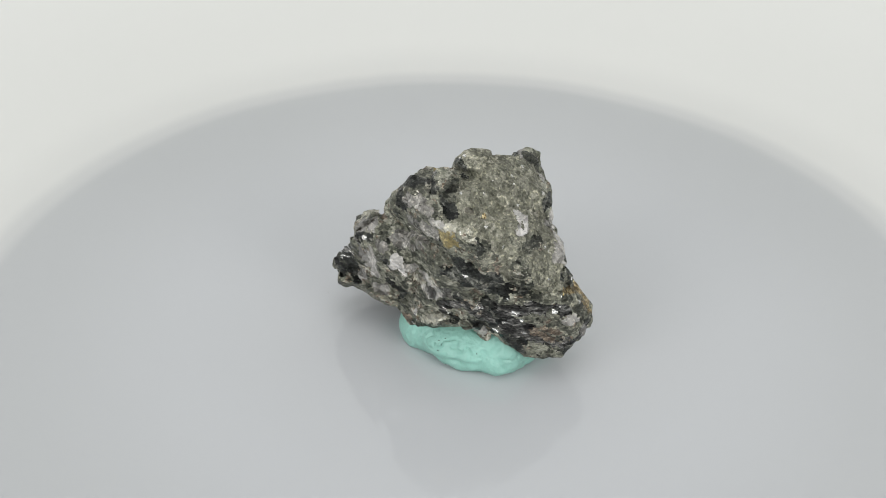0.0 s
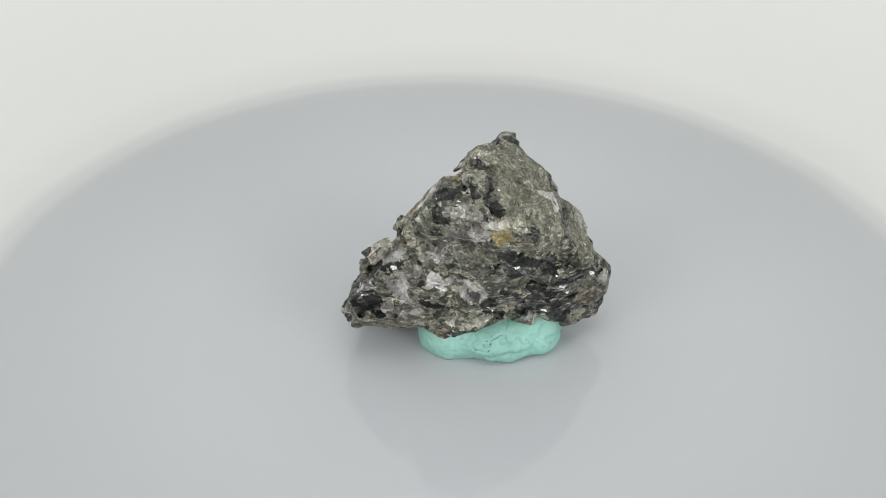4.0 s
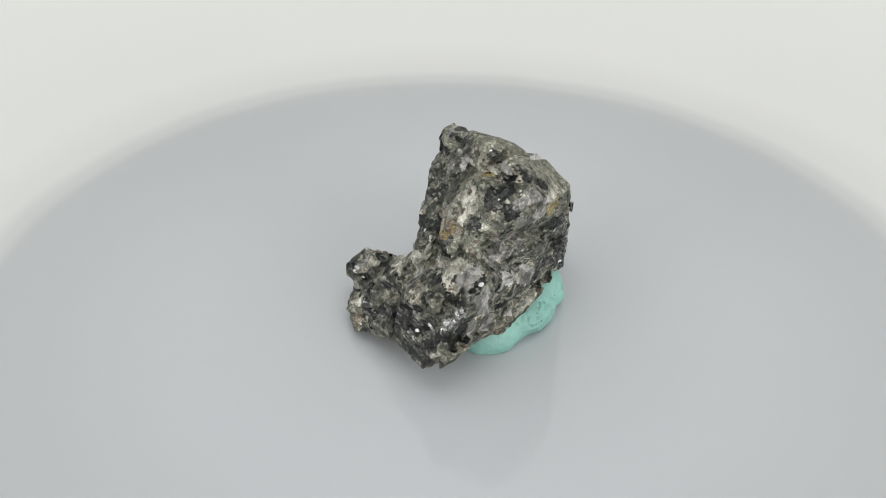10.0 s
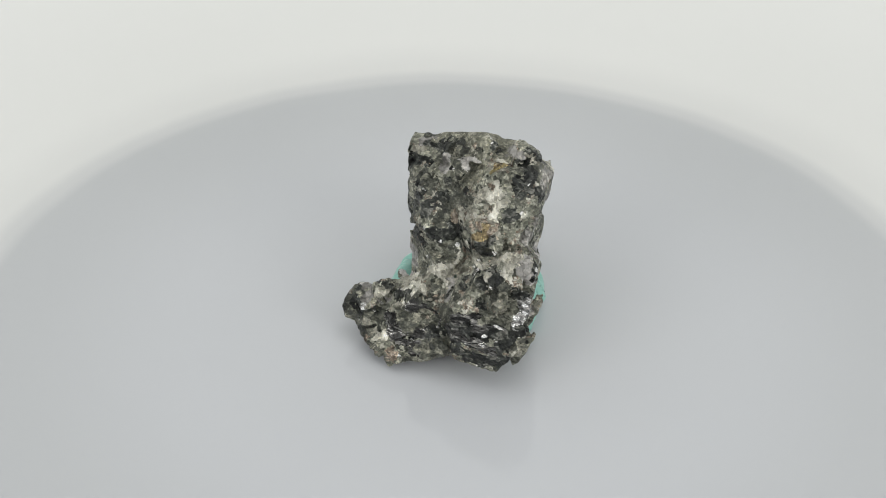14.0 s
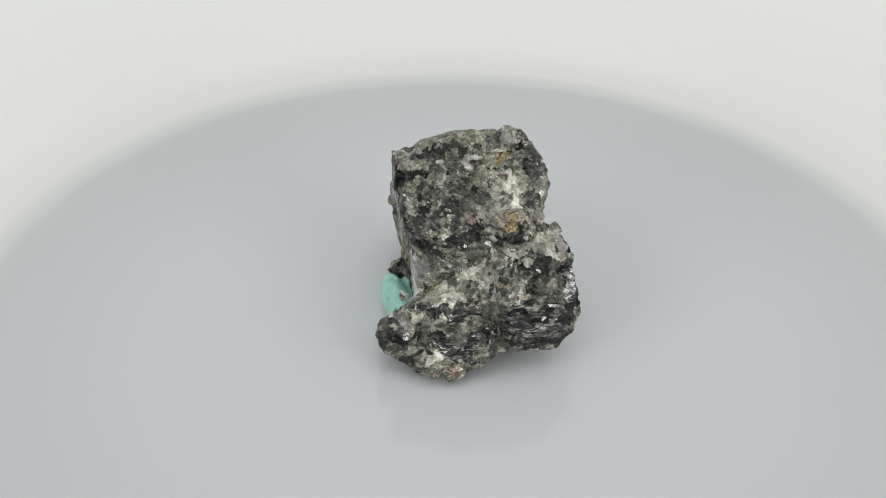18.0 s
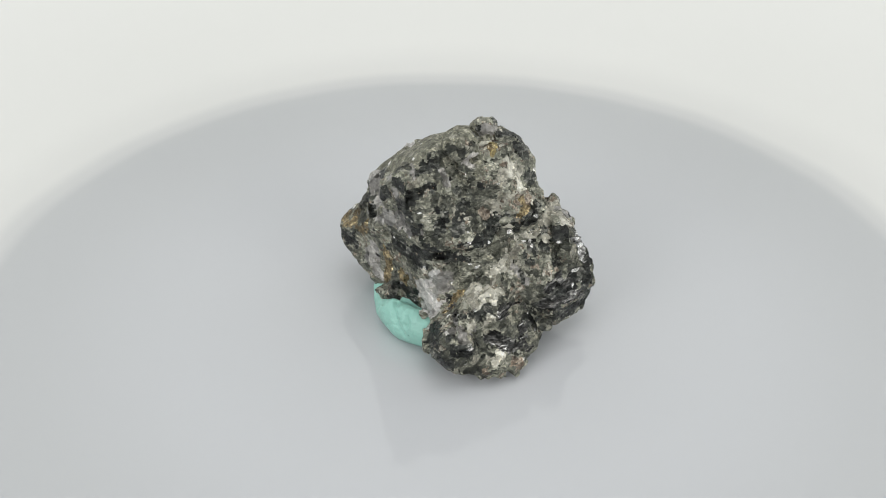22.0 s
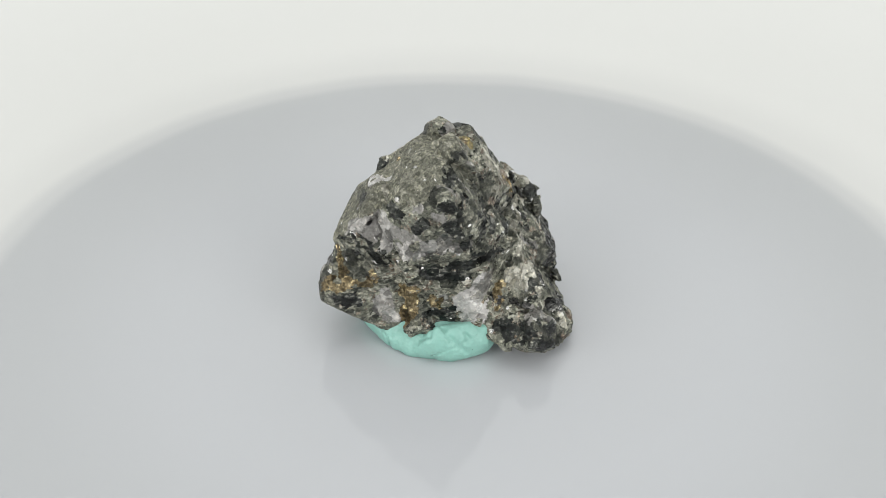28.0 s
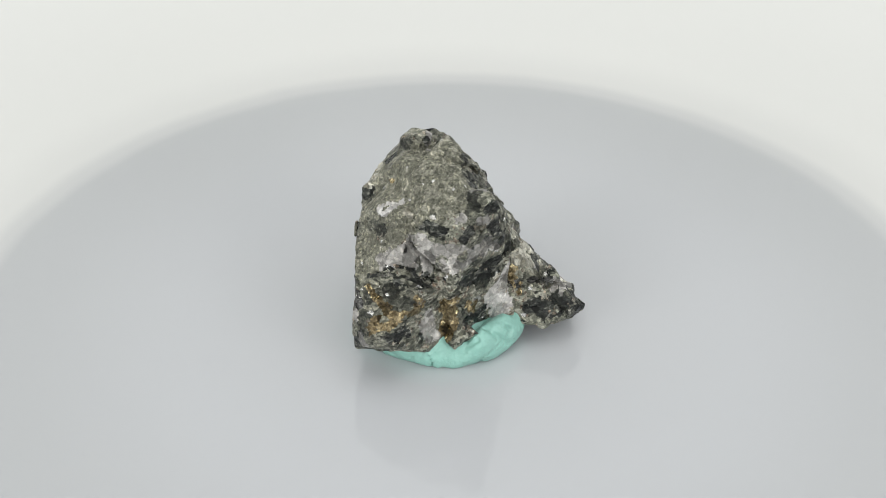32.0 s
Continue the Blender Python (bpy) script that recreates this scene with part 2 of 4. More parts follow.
def surface_net(field, low, step):
    """Vertices and quads of the zero surface of a field on a grid (negative inside)."""
    s = field < 0
    nx, ny, nz = (n - 1 for n in field.shape)
    corners = [(a, b, c) for a in (0, 1) for b in (0, 1) for c in (0, 1)]
    mixed = np.zeros((nx, ny, nz), np.int8)
    for a, b, c in corners:
        mixed += s[a:a + nx, b:b + ny, c:c + nz]
    cells = np.argwhere((mixed > 0) & (mixed < 8))
    total = np.zeros((len(cells), 3))
    count = np.zeros(len(cells))
    for u in corners:
        for axis in range(3):
            if u[axis] == 0:
                v = list(u)
                v[axis] = 1
                pa, pb = cells + u, cells + v
                fa, fb = field[tuple(pa.T)], field[tuple(pb.T)]
                hit = (fa < 0) != (fb < 0)
                k = np.where(hit, fa / np.where(hit, fa - fb, 1), 0)
                total += (pa + (pb - pa) * k[:, None]) * hit[:, None]
                count += hit
    verts = total / count[:, None] * step + np.array(low)
    index = np.full((nx, ny, nz), -1, np.int64)
    index[tuple(cells.T)] = np.arange(len(cells))
    quads = []
    for axis in range(3):
        lo, hi = [slice(1, -1)] * 3, [slice(1, -1)] * 3
        lo[axis], hi[axis] = slice(0, -1), slice(1, None)
        e = np.argwhere(s[tuple(lo)] != s[tuple(hi)])
        e = e + 1
        e[:, axis] -= 1
        inside = s[tuple(e.T)]
        p, q = (axis + 1) % 3, (axis + 2) % 3
        ring = []
        for dp, dq in ((0, 0), (-1, 0), (-1, -1), (0, -1)):
            c = e.copy()
            c[:, p] += dp
            c[:, q] += dq
            ring.append(index[tuple(c.T)])
        f = np.stack(ring, 1)
        f[~inside] = f[~inside][:, ::-1]
        quads.append(f)
    return verts, np.concatenate(quads)


def whole(quads, n):
    """Which quads belong to the largest connected piece."""
    label = np.arange(n)
    for k in range(80):
        low = label[quads].min(1)
        before = label.copy()
        np.minimum.at(label, quads.ravel(), np.repeat(low, 4))
        label = label[label]
        if (label == before).all():
            break
    piece = label[quads[:, 0]]
    names, count = np.unique(piece, return_counts=True)
    return piece == names[count.argmax()]


def net_mesh(name, verts, quads, smooth=False):
    used, inv = np.unique(quads, return_inverse=True)
    me = bpy.data.meshes.new(name)
    me.from_pydata(verts[used].tolist(), [], inv.reshape(quads.shape).tolist())
    if smooth:
        me.polygons.foreach_set("use_smooth", np.ones(len(me.polygons), bool))
    me.update()
    return me


def part(name, mesh, mat, parent, label=""):
    ob = new(name, mesh)
    ob.data.materials.append(mat)
    ob.parent = parent
    return tagged(ob, label)


# ---- the specimen's blocks: lumps bounded by planes fitted to its outlines in the camera's view, in millimetres ----
FACETS = np.array([(a, b, c) for a in (-1, 0, 1) for b in (-1, 0, 1) for c in (-1, 0, 1) if (a, b, c) != (0, 0, 0)], np.float32)
FACETS /= np.linalg.norm(FACETS, axis=1)[:, None]


BLOCKS = []


def block(centre, reach):
    """One lump of the rock: its heart, and how far each of its bounding planes (in FACETS' order) lies from it."""
    BLOCKS.append((np.array(centre, np.float32), np.array([float(v) for v in reach.split()], np.float32)))


block((11.3, -8.5, 8.1), "6.9 10.8 10.8 10.5 10.1 10.9 11.5 9.6 8.6 7.6 7.2 12.2 4.8 9.8 10.4 11.7 12.0 9.1 9.2 9.4 5.6 8.7 8.2 8.3 5.3 11.2")
block((-12.5, 0.4, 11.5), "6.4 7.1 8.6 10.2 8.6 8.5 10.1 7.1 4.3 10.4 9.5 9.6 7.9 10.7 10.8 8.3 5.6 10.5 9.8 11.8 3.8 8.5 10.7 9.8 11.2 10.4")
block((-2.2, -8.2, 12.0), "8.0 3.8 9.3 10.7 9.8 9.9 12.0 9.5 9.5 6.1 5.4 7.5 8.3 8.9 9.3 9.0 9.6 9.0 10.0 9.2 9.8 9.0 8.5 8.8 8.3 9.4")
block((4.4, 2.1, 12.8), "7.9 7.2 8.2 8.2 11.2 11.8 8.5 11.0 10.0 9.2 7.3 9.1 8.8 9.7 8.2 5.2 8.7 9.6 8.7 10.6 11.0 8.6 10.5 8.1 3.7 6.4")
block((-4.2, -5.2, 24.2), "4.5 6.1 7.4 9.1 7.2 7.3 11.6 9.9 5.9 8.9 9.9 7.9 7.7 6.5 10.2 8.1 5.9 10.6 12.6 9.5 8.8 9.8 9.9 8.8 8.9 9.5")
block((-3.1, -0.9, 4.7), "5.2 8.5 7.9 10.5 12.5 8.0 10.6 12.8 9.6 6.5 6.7 6.2 3.6 7.6 9.8 9.9 9.0 8.8 9.1 7.2 8.8 10.5 7.0 8.2 9.3 7.1")
block((7.7, -10.1, 19.2), "7.2 8.4 10.0 8.2 9.3 10.1 6.0 7.5 7.5 9.7 5.8 6.8 7.5 7.8 7.9 9.1 9.3 9.4 9.4 5.5 9.0 7.6 6.8 10.1 10.4 6.6")
block((-2.5, 10.7, 5.7), "9.8 10.0 8.4 8.1 11.3 8.6 8.7 7.4 4.6 7.1 6.5 9.0 3.5 9.6 7.7 8.0 3.7 9.1 9.8 7.4 6.7 9.1 5.7 8.2 10.7 9.4")
block((6.3, -0.5, 24.8), "5.8 7.2 10.0 7.8 8.5 9.6 10.3 8.6 5.1 5.8 8.9 9.1 7.3 7.2 9.4 7.0 4.9 8.9 9.4 6.9 10.1 7.2 5.8 8.0 5.8 7.5")
block((2.8, 16.4, 6.4), "2.9 3.1 2.8 2.9 2.6 2.7 3.5 3.0 1.9 2.6 2.4 3.0 2.7 3.0 3.8 3.6 2.3 2.7 2.9 2.2 2.9 2.8 2.7 2.7 2.8 2.9")
block((0.7, -2.6, 32.5), "2.4 3.0 2.9 3.2 2.4 1.5 3.5 2.7 1.2 2.3 2.6 1.6 2.4 1.1 3.5 3.4 1.4 2.2 2.3 2.3 2.7 3.1 2.4 3.4 4.3 2.9")
block((-18.7, -1.6, 7.6), "0.9 2.1 3.3 2.9 1.7 3.1 3.9 2.6 2.2 0.6 3.2 4.0 2.9 2.3 3.9 2.5 2.4 3.1 3.5 3.8 3.2 2.1 2.6 2.7 1.8 1.2")
block((-15.8, 0.9, 18.1), "3.0 2.6 2.6 3.6 1.9 1.1 3.3 2.7 1.9 2.4 2.7 3.4 3.0 1.9 3.5 1.7 1.0 0.9 2.5 2.9 2.2 1.8 3.3 2.5 2.4 2.3")
block((-11.3, -3.4, 23.2), "0.7 1.7 2.0 3.0 1.4 0.8 2.5 2.0 2.0 2.6 3.0 2.9 1.9 2.3 2.2 3.0 1.3 2.2 2.2 2.7 1.0 0.7 2.1 1.9 2.2 2.0")
block((-16.7, 2.6, 14.6), "1.6 1.6 1.7 1.6 1.3 1.6 1.6 0.8 1.3 1.2 1.8 1.4 1.7 1.3 1.8 0.8 1.1 0.9 0.9 1.5 1.6 1.9 1.9 2.4 2.4 1.8")
block((-9.1, -9.8, 14.1), "1.4 0.8 1.3 1.6 1.5 1.5 1.5 1.4 1.5 1.4 0.8 1.4 1.8 1.8 1.6 0.4 1.5 2.3 1.6 1.6 2.1 1.5 2.1 1.7 0.5 1.7")
block((-12.5, 9.9, 6.6), "2.2 1.7 1.5 2.5 1.7 1.4 1.9 1.2 0.1 1.7 0.7 2.2 2.2 1.5 1.7 1.5 1.3 0.8 1.0 2.3 1.1 1.4 2.0 1.5 1.7 1.8")
block((1.4, -15.2, 23.8), "1.2 1.0 1.7 1.8 1.8 1.6 2.3 1.6 1.6 1.5 0.8 1.9 1.3 1.7 1.2 0.4 1.5 1.5 1.5 1.7 1.8 1.8 1.4 1.6 1.7 1.2")
block((-7.0, 4.7, 18.7), "1.1 1.5 1.3 1.6 1.8 1.3 1.5 1.1 0.7 0.8 0.9 2.1 1.5 1.4 1.7 0.9 0.7 1.3 1.6 2.2 1.7 1.6 2.3 2.0 1.5 1.3")
block((-0.0, 1.0, 29.3), "2.1 1.7 1.7 2.2 1.6 1.0 2.2 1.6 0.2 0.7 1.4 2.0 1.4 1.0 1.7 1.0 1.0 0.4 1.2 1.6 1.1 1.4 1.8 1.5 1.7 1.7")
block((9.4, 3.2, 28.7), "1.8 2.2 2.2 1.8 1.8 2.0 2.0 1.8 1.8 1.8 2.2 2.3 1.8 1.8 1.8 1.8 1.8 2.2 2.3 2.3 2.0 1.8 1.8 2.0 1.8 1.8")
block((0.8, 8.3, 13.4), "1.4 1.6 1.6 1.4 1.6 2.0 1.8 1.9 1.6 1.6 0.1 1.5 1.7 1.9 1.4 0.8 1.1 1.5 1.1 1.3 1.9 1.2 1.4 1.3 1.1 0.4")
block((2.9, -13.8, 7.3), "0.1 1.0 1.7 1.1 1.5 1.7 1.6 1.2 1.4 1.1 0.2 1.7 1.6 1.3 1.8 1.4 1.4 1.7 1.7 1.5 1.3 1.4 1.2 1.9 0.8 1.0")
block((0.2, 14.5, 9.8), "1.5 2.3 2.2 1.5 1.6 1.3 1.6 1.4 0.7 1.4 2.1 1.9 1.3 1.3 1.6 1.1 0.8 1.5 1.7 1.9 1.2 1.6 1.1 1.4 2.0 1.4")
block((-14.8, -2.2, 20.7), "1.8 2.0 1.5 1.3 1.4 0.5 1.3 0.9 0.7 1.1 1.4 1.9 0.1 1.4 0.9 1.2 0.4 0.7 1.4 1.9 0.7 1.2 1.5 1.3 1.3 1.4")
block((0.7, -13.9, 13.5), "0.8 0.3 0.8 1.2 1.1 1.2 1.2 1.0 1.1 1.3 0.3 1.2 1.2 1.2 1.1 0.3 1.0 1.2 1.0 1.3 1.3 1.1 1.5 1.1 0.8 0.9")
block((-11.4, 0.5, 22.1), "1.3 1.2 1.2 1.1 1.1 0.7 1.1 0.7 1.1 1.0 0.9 0.9 1.2 1.2 1.2 0.9 1.2 0.7 0.9 1.2 0.7 0.8 1.1 1.1 1.3 1.4")
block((13.9, 0.1, 8.8), "0.8 0.2 1.3 1.1 0.5 1.3 1.1 1.1 1.2 1.1 1.1 2.0 1.3 2.1 1.0 1.0 1.2 1.4 1.3 2.0 1.0 0.8 2.0 1.0 0.7 1.4")
block((12.1, -7.0, 25.5), "0.9 1.1 1.2 0.3 1.1 1.2 0.6 0.6 1.2 1.2 1.1 0.8 1.1 1.1 0.9 1.1 1.2 1.1 1.2 0.4 1.3 0.7 0.1 1.2 1.0 1.1")
block((-8.8, -9.9, 11.0), "1.0 0.5 0.8 1.1 1.2 0.9 1.2 1.2 1.0 0.9 0.7 1.0 1.1 0.7 1.0 0.5 0.8 1.1 1.4 1.4 1.1 1.2 1.2 0.8 0.3 0.7")
block((2.7, 8.4, 11.0), "0.9 1.1 1.0 0.8 1.1 1.4 1.4 1.5 1.2 0.7 0.4 0.8 1.1 1.1 0.9 1.1 0.9 1.2 1.3 1.0 1.2 1.1 0.9 1.3 0.8 0.5")
block((0.8, -13.9, 9.3), "1.0 0.6 0.9 1.1 1.2 1.1 1.1 1.0 1.1 1.2 0.3 1.1 1.2 1.2 1.2 0.2 0.9 0.9 0.9 1.1 0.9 1.0 1.1 1.2 0.7 0.8")
block((-10.5, 9.7, 8.7), "1.2 1.1 1.0 0.9 1.1 0.9 1.0 0.5 0.7 0.8 0.5 1.4 1.2 1.2 1.2 0.7 0.5 0.6 0.7 1.5 0.8 1.1 1.2 1.0 0.8 1.0")
block((-18.3, -4.8, 10.5), "0.7 0.4 1.2 0.9 0.7 0.9 1.2 1.1 1.2 0.7 0.4 1.1 1.2 1.2 1.0 0.8 1.0 1.2 1.1 1.2 1.2 1.1 0.7 0.8 0.7 0.9")
block((6.7, 7.9, 6.4), "1.3 1.2 1.1 1.0 0.9 1.1 0.8 0.9 1.3 1.3 1.1 0.7 1.3 1.1 1.0 0.7 1.2 0.9 1.2 0.9 1.0 0.7 0.8 0.8 0.5 1.0")
block((14.2, -1.0, 17.9), "0.6 0.8 1.0 0.7 0.6 0.8 1.1 1.0 1.0 1.0 1.2 1.1 0.8 1.0 1.1 1.2 1.1 1.0 1.1 1.1 0.8 0.4 0.6 1.2 1.0 0.8")
block((16.1, -10.0, 16.1), "1.2 1.1 1.1 0.3 0.3 0.9 1.2 1.0 1.1 1.0 1.2 1.2 0.8 1.0 1.0 1.2 1.1 1.3 0.7 0.8 1.1 0.8 0.4 1.3 0.8 0.8")
block((5.6, -16.6, 20.0), "0.7 0.9 1.1 0.8 1.2 1.4 0.7 0.9 1.1 0.8 0.1 0.9 1.1 1.3 0.8 0.1 0.9 1.0 0.8 1.0 1.3 1.2 0.5 1.0 0.8 1.0")
block((6.2, 10.6, 4.3), "1.4 1.0 0.9 1.1 0.6 0.1 1.1 0.9 0.7 0.5 1.4 1.1 1.0 0.8 1.4 0.8 0.5 0.4 1.0 1.5 0.1 0.3 1.0 1.1 1.2 1.1")
block((6.2, 13.4, 4.3), "1.2 0.8 1.1 1.3 0.7 0.1 1.7 1.3 0.8 0.5 1.2 1.0 1.2 0.8 1.6 1.2 1.0 1.1 1.2 1.0 1.0 0.5 1.0 1.0 0.9 1.4")
block((-1.1, 8.1, 15.5), "1.1 0.9 1.0 0.9 1.1 1.1 1.3 0.7 0.8 0.7 0.1 0.8 0.8 1.0 0.9 0.5 0.6 0.6 1.0 1.1 1.1 1.3 1.2 0.8 0.8 0.9")
block((11.0, 4.6, 10.4), "1.6 0.9 0.9 1.3 0.7 1.0 1.2 0.7 1.4 1.9 1.3 1.1 1.4 1.3 1.1 0.4 0.8 1.5 1.0 0.9 1.2 0.2 1.0 1.1 0.1 1.0")
block((4.7, 8.4, 8.8), "0.8 0.9 1.1 0.3 0.9 1.0 1.0 0.8 1.0 0.8 0.4 1.1 0.7 1.1 1.1 0.8 0.3 1.1 1.0 0.9 1.1 1.4 1.0 1.1 1.2 1.0")
block((10.6, 4.2, 27.7), "3.0 2.1 2.3 3.0 0.9 2.1 3.1 2.4 2.6 3.0 0.8 2.3 3.1 2.3 3.1 1.9 1.9 3.0 2.3 2.4 3.0 1.9 2.3 3.0 2.1 2.3")
block((8.6, 2.2, 27.6), "3.0 2.5 2.2 3.0 2.4 2.2 3.0 2.7 2.2 3.0 2.4 2.1 3.0 1.5 3.0 2.1 2.0 3.0 2.5 2.2 3.0 2.4 2.1 3.0 2.5 2.2")
block((-7.7, 15.8, 2.6), "1.7 1.9 2.0 1.7 2.2 1.9 1.9 1.0 0.9 1.2 1.6 1.5 2.1 1.0 2.3 1.6 1.6 1.6 1.6 1.6 1.6 1.6 1.6 1.9 1.6 1.3")
block((-4.0, 16.4, 3.0), "3.2 2.9 3.2 3.1 2.4 2.8 3.2 2.9 3.2 2.2 1.8 2.2 1.8 0.8 2.6 1.6 2.2 3.2 2.9 3.2 2.6 2.6 2.8 3.3 2.8 3.2")
block((2.2, 15.8, 5.2), "2.1 2.2 2.5 2.4 2.1 2.3 2.3 2.1 2.5 2.1 2.3 2.4 2.3 2.4 2.6 2.6 2.2 2.4 2.5 2.2 2.0 2.6 2.2 2.2 2.6 2.4")
block((11.8, 0.6, 5.3), "3.2 3.2 2.5 2.5 2.8 3.1 3.0 3.3 1.9 2.8 2.6 2.9 2.2 2.6 2.4 3.3 2.9 2.4 3.3 1.9 2.7 2.6 1.5 1.4 2.6 2.9")
block((-3.3, -8.2, 30.9), "2.5 2.8 2.2 2.3 1.8 2.2 2.2 2.6 2.6 2.4 2.4 2.0 2.3 2.2 2.4 2.4 2.5 2.6 1.9 2.1 2.3 2.4 2.4 2.2 2.2 2.4")
block((0.8, 16.6, 5.4), "2.8 2.9 3.0 2.7 2.8 2.5 2.7 2.3 3.1 3.0 2.9 2.9 3.2 2.8 3.1 1.7 2.8 2.9 3.1 2.9 3.0 2.8 2.9 3.3 2.9 2.9")


def between(p, low, high):
    """The run of the points p, which are in order of x, between two values of x."""
    a, b = np.searchsorted(p[:, 0], (low, high))
    return slice(int(a), int(b))


# planes that trim the rock to its outline in the camera's view: normal, distance, and the height above which they cut
OUTLINE_CUTS = [((-0.454, -0.882, -0.121), 10.16, 8.5),
          ((-0.560, -0.823, -0.091), 10.96, 8.5),
          ((0.735, 0.678, -0.024), 10.07, 17.0),
          ((-0.432, -0.899, -0.077), 12.17, 3.0),
          ((0.464, -0.194, 0.864), 30.49, 20.0),
          ((0.517, -0.202, 0.832), 30.14, 20.0),
          ((0.348, -0.362, 0.865), 30.83, 20.0)]


def blocks_field(p):
    out = np.full(len(p), 99.0, np.float32)
    for centre, reach in BLOCKS:
        run = between(p, centre[0] - reach[4] - 4, centre[0] + reach[21] + 4)
        if run.start == run.stop:
            continue
        d = ((p[run] - centre) @ FACETS.T - reach).max(1)
        o = out[run]
        k = np.clip(0.5 + 0.5 * (d - o) / 0.5, 0, 1)
        out[run] = d * (1 - k) + o * k - 0.5 * k * (1 - k)
    for normal, distance, height in OUTLINE_CUTS:
        out = np.maximum(out, np.minimum(p @ np.array(normal, np.float32) - distance, p[:, 2] - height))
    return out


def nearness(p, rows):
    """How near the points p (in order of x) lie to the closest of the patches, in its radii, up to 3."""
    out = np.full(len(p), 3.0, np.float32)
    for x, y, z, r in rows:
        run = between(p, x - 2.5 * r, x + 2.5 * r)
        out[run] = np.minimum(out[run], np.linalg.norm(p[run] - np.array((x, y, z), np.float32), axis=1) / r)
    return out


def grid(low, high, step):
    axes = [np.arange(a, b, step, dtype=np.float32) for a, b in zip(low, high)]
    return np.stack(np.meshgrid(*axes, indexing="ij"), -1)


VEINS = []


def vein(kind, radius, line):
    """A patch or streak of one mineral on the specimen: its half-width and the line it follows, in millimetres."""
    VEINS.append((kind, radius, [tuple(float(v) for v in place.split()) for place in line.split(";")]))


def along(*kinds):
    """Spots, with their radii, along the veins of these minerals."""
    spots = []
    for kind, radius, line in VEINS:
        if kind in kinds:
            spots.append((*line[0], radius))
            for a, b in zip(line, line[1:]):
                n = max(1, int(math.dist(a, b) / radius))
                spots += [(*(u + (w - u) * k / n for u, w in zip(a, b)), radius) for k in range(1, n + 1)]
    return spots


vein("fine", 1.69, "4.8 -9.5 27.6; 5.8 -13.5 25.4")
vein("fine", 1.51, "-0.3 -12.0 28.6; 1.1 -14.0 26.6")
vein("fine", 1.25, "-2.8 -5.7 32.0")
vein("fine", 2.37, "10.9 -10.9 24.8; 12.8 -12.5 21.3; 8.3 -15.9 22.0")
vein("fine", 1.70, "6.9 -12.0 27.0; 10.1 -6.6 27.0")
vein("fine", 2.89, "1.4 -9.0 30.8; 6.5 -8.3 28.9; 9.1 -5.2 29.1")
vein("fine", 2.23, "1.4 -5.9 31.6; 5.0 -8.7 29.6; 6.8 -13.2 25.7; 10.1 -14.8 21.7")
vein("fine", 2.13, "4.0 -2.0 32.0; 7.5 0.0 31.3")
vein("fine", 3.25, "2.0 -5.4 32.1; 7.3 -4.2 30.5")
vein("fine", 2.93, "4.5 -7.1 30.9; 4.8 -12.2 26.6; 10.9 -13.3 22.4; 13.1 -13.8 19.7")
vein("fine", 1.91, "9.5 -1.2 29.8; 10.9 -4.8 28.0")
vein("fine", 2.06, "2.2 -6.6 31.4; 1.0 -10.9 29.8; 3.9 -12.0 26.8")
vein("fine", 1.22, "11.1 -15.9 19.0; 13.4 -14.5 18.6")
vein("fine", 1.67, "8.8 -3.9 29.6; 3.8 -1.8 32.5; -0.7 -1.6 32.2")
vein("fine", 1.74, "3.7 -1.0 32.6; 1.4 -3.7 33.6; -0.7 -0.7 28.1")
vein("fine", 2.43, "5.2 -6.0 31.1; 5.9 -9.4 27.7; 10.4 -11.3 24.8")
vein("fine", 2.45, "5.5 -5.2 31.2; 6.6 -8.8 28.3; 10.7 -9.8 25.7")
vein("fine", 1.05, "6.4 -3.0 31.2; 2.7 -1.6 33.4; 0.2 -2.7 33.7")
vein("fine", 1.77, "6.0 -4.6 31.1; 7.7 -8.6 27.3; 10.0 -10.0 26.3")
vein("fine", 1.32, "3.5 -5.4 31.9")
vein("fine", 1.74, "1.0 -4.3 33.3; 4.1 -4.1 32.0")
vein("fine", 1.76, "7.5 -13.8 25.0; 9.4 -14.8 22.5")
vein("fine", 1.23, "11.9 -11.2 23.6")
vein("fine", 0.77, "18.5 -10.5 12.5")
vein("fine", 1.23, "5.6 -1.4 31.9")
vein("dark", 1.06, "-6.0 10.0 10.8; -6.5 8.0 12.3")
vein("dark", 1.49, "-0.3 3.5 23.6; -0.9 2.3 25.0")
vein("dark", 1.01, "7.9 -13.9 24.7")
vein("dark", 1.23, "7.3 5.6 26.1; 5.0 5.6 26.1; 3.3 5.1 25.0")
vein("dark", 1.26, "-7.5 12.9 6.8")
vein("dark", 1.09, "5.3 16.9 7.5")
vein("dark", 1.02, "9.6 -13.5 23.4; 10.4 -12.3 23.7; 11.3 -11.8 23.5")
vein("dark", 1.22, "5.0 0.2 31.2; -0.3 -0.5 31.4")
vein("dark", 1.32, "-6.4 13.8 7.1; -8.0 10.6 8.1; -11.6 8.7 10.9")
vein("dark", 1.21, "2.0 18.1 7.8; 2.5 20.1 6.0; 0.2 18.3 7.2")
vein("dark", 1.00, "2.9 -15.3 24.4; 3.7 -15.9 22.9")
vein("dark", 1.20, "17.0 -10.0 15.5")
vein("dark", 1.22, "2.7 18.9 7.0; -0.2 18.1 4.8")
vein("dark", 1.20, "-5.3 -8.1 31.2; -8.2 -8.5 30.0")
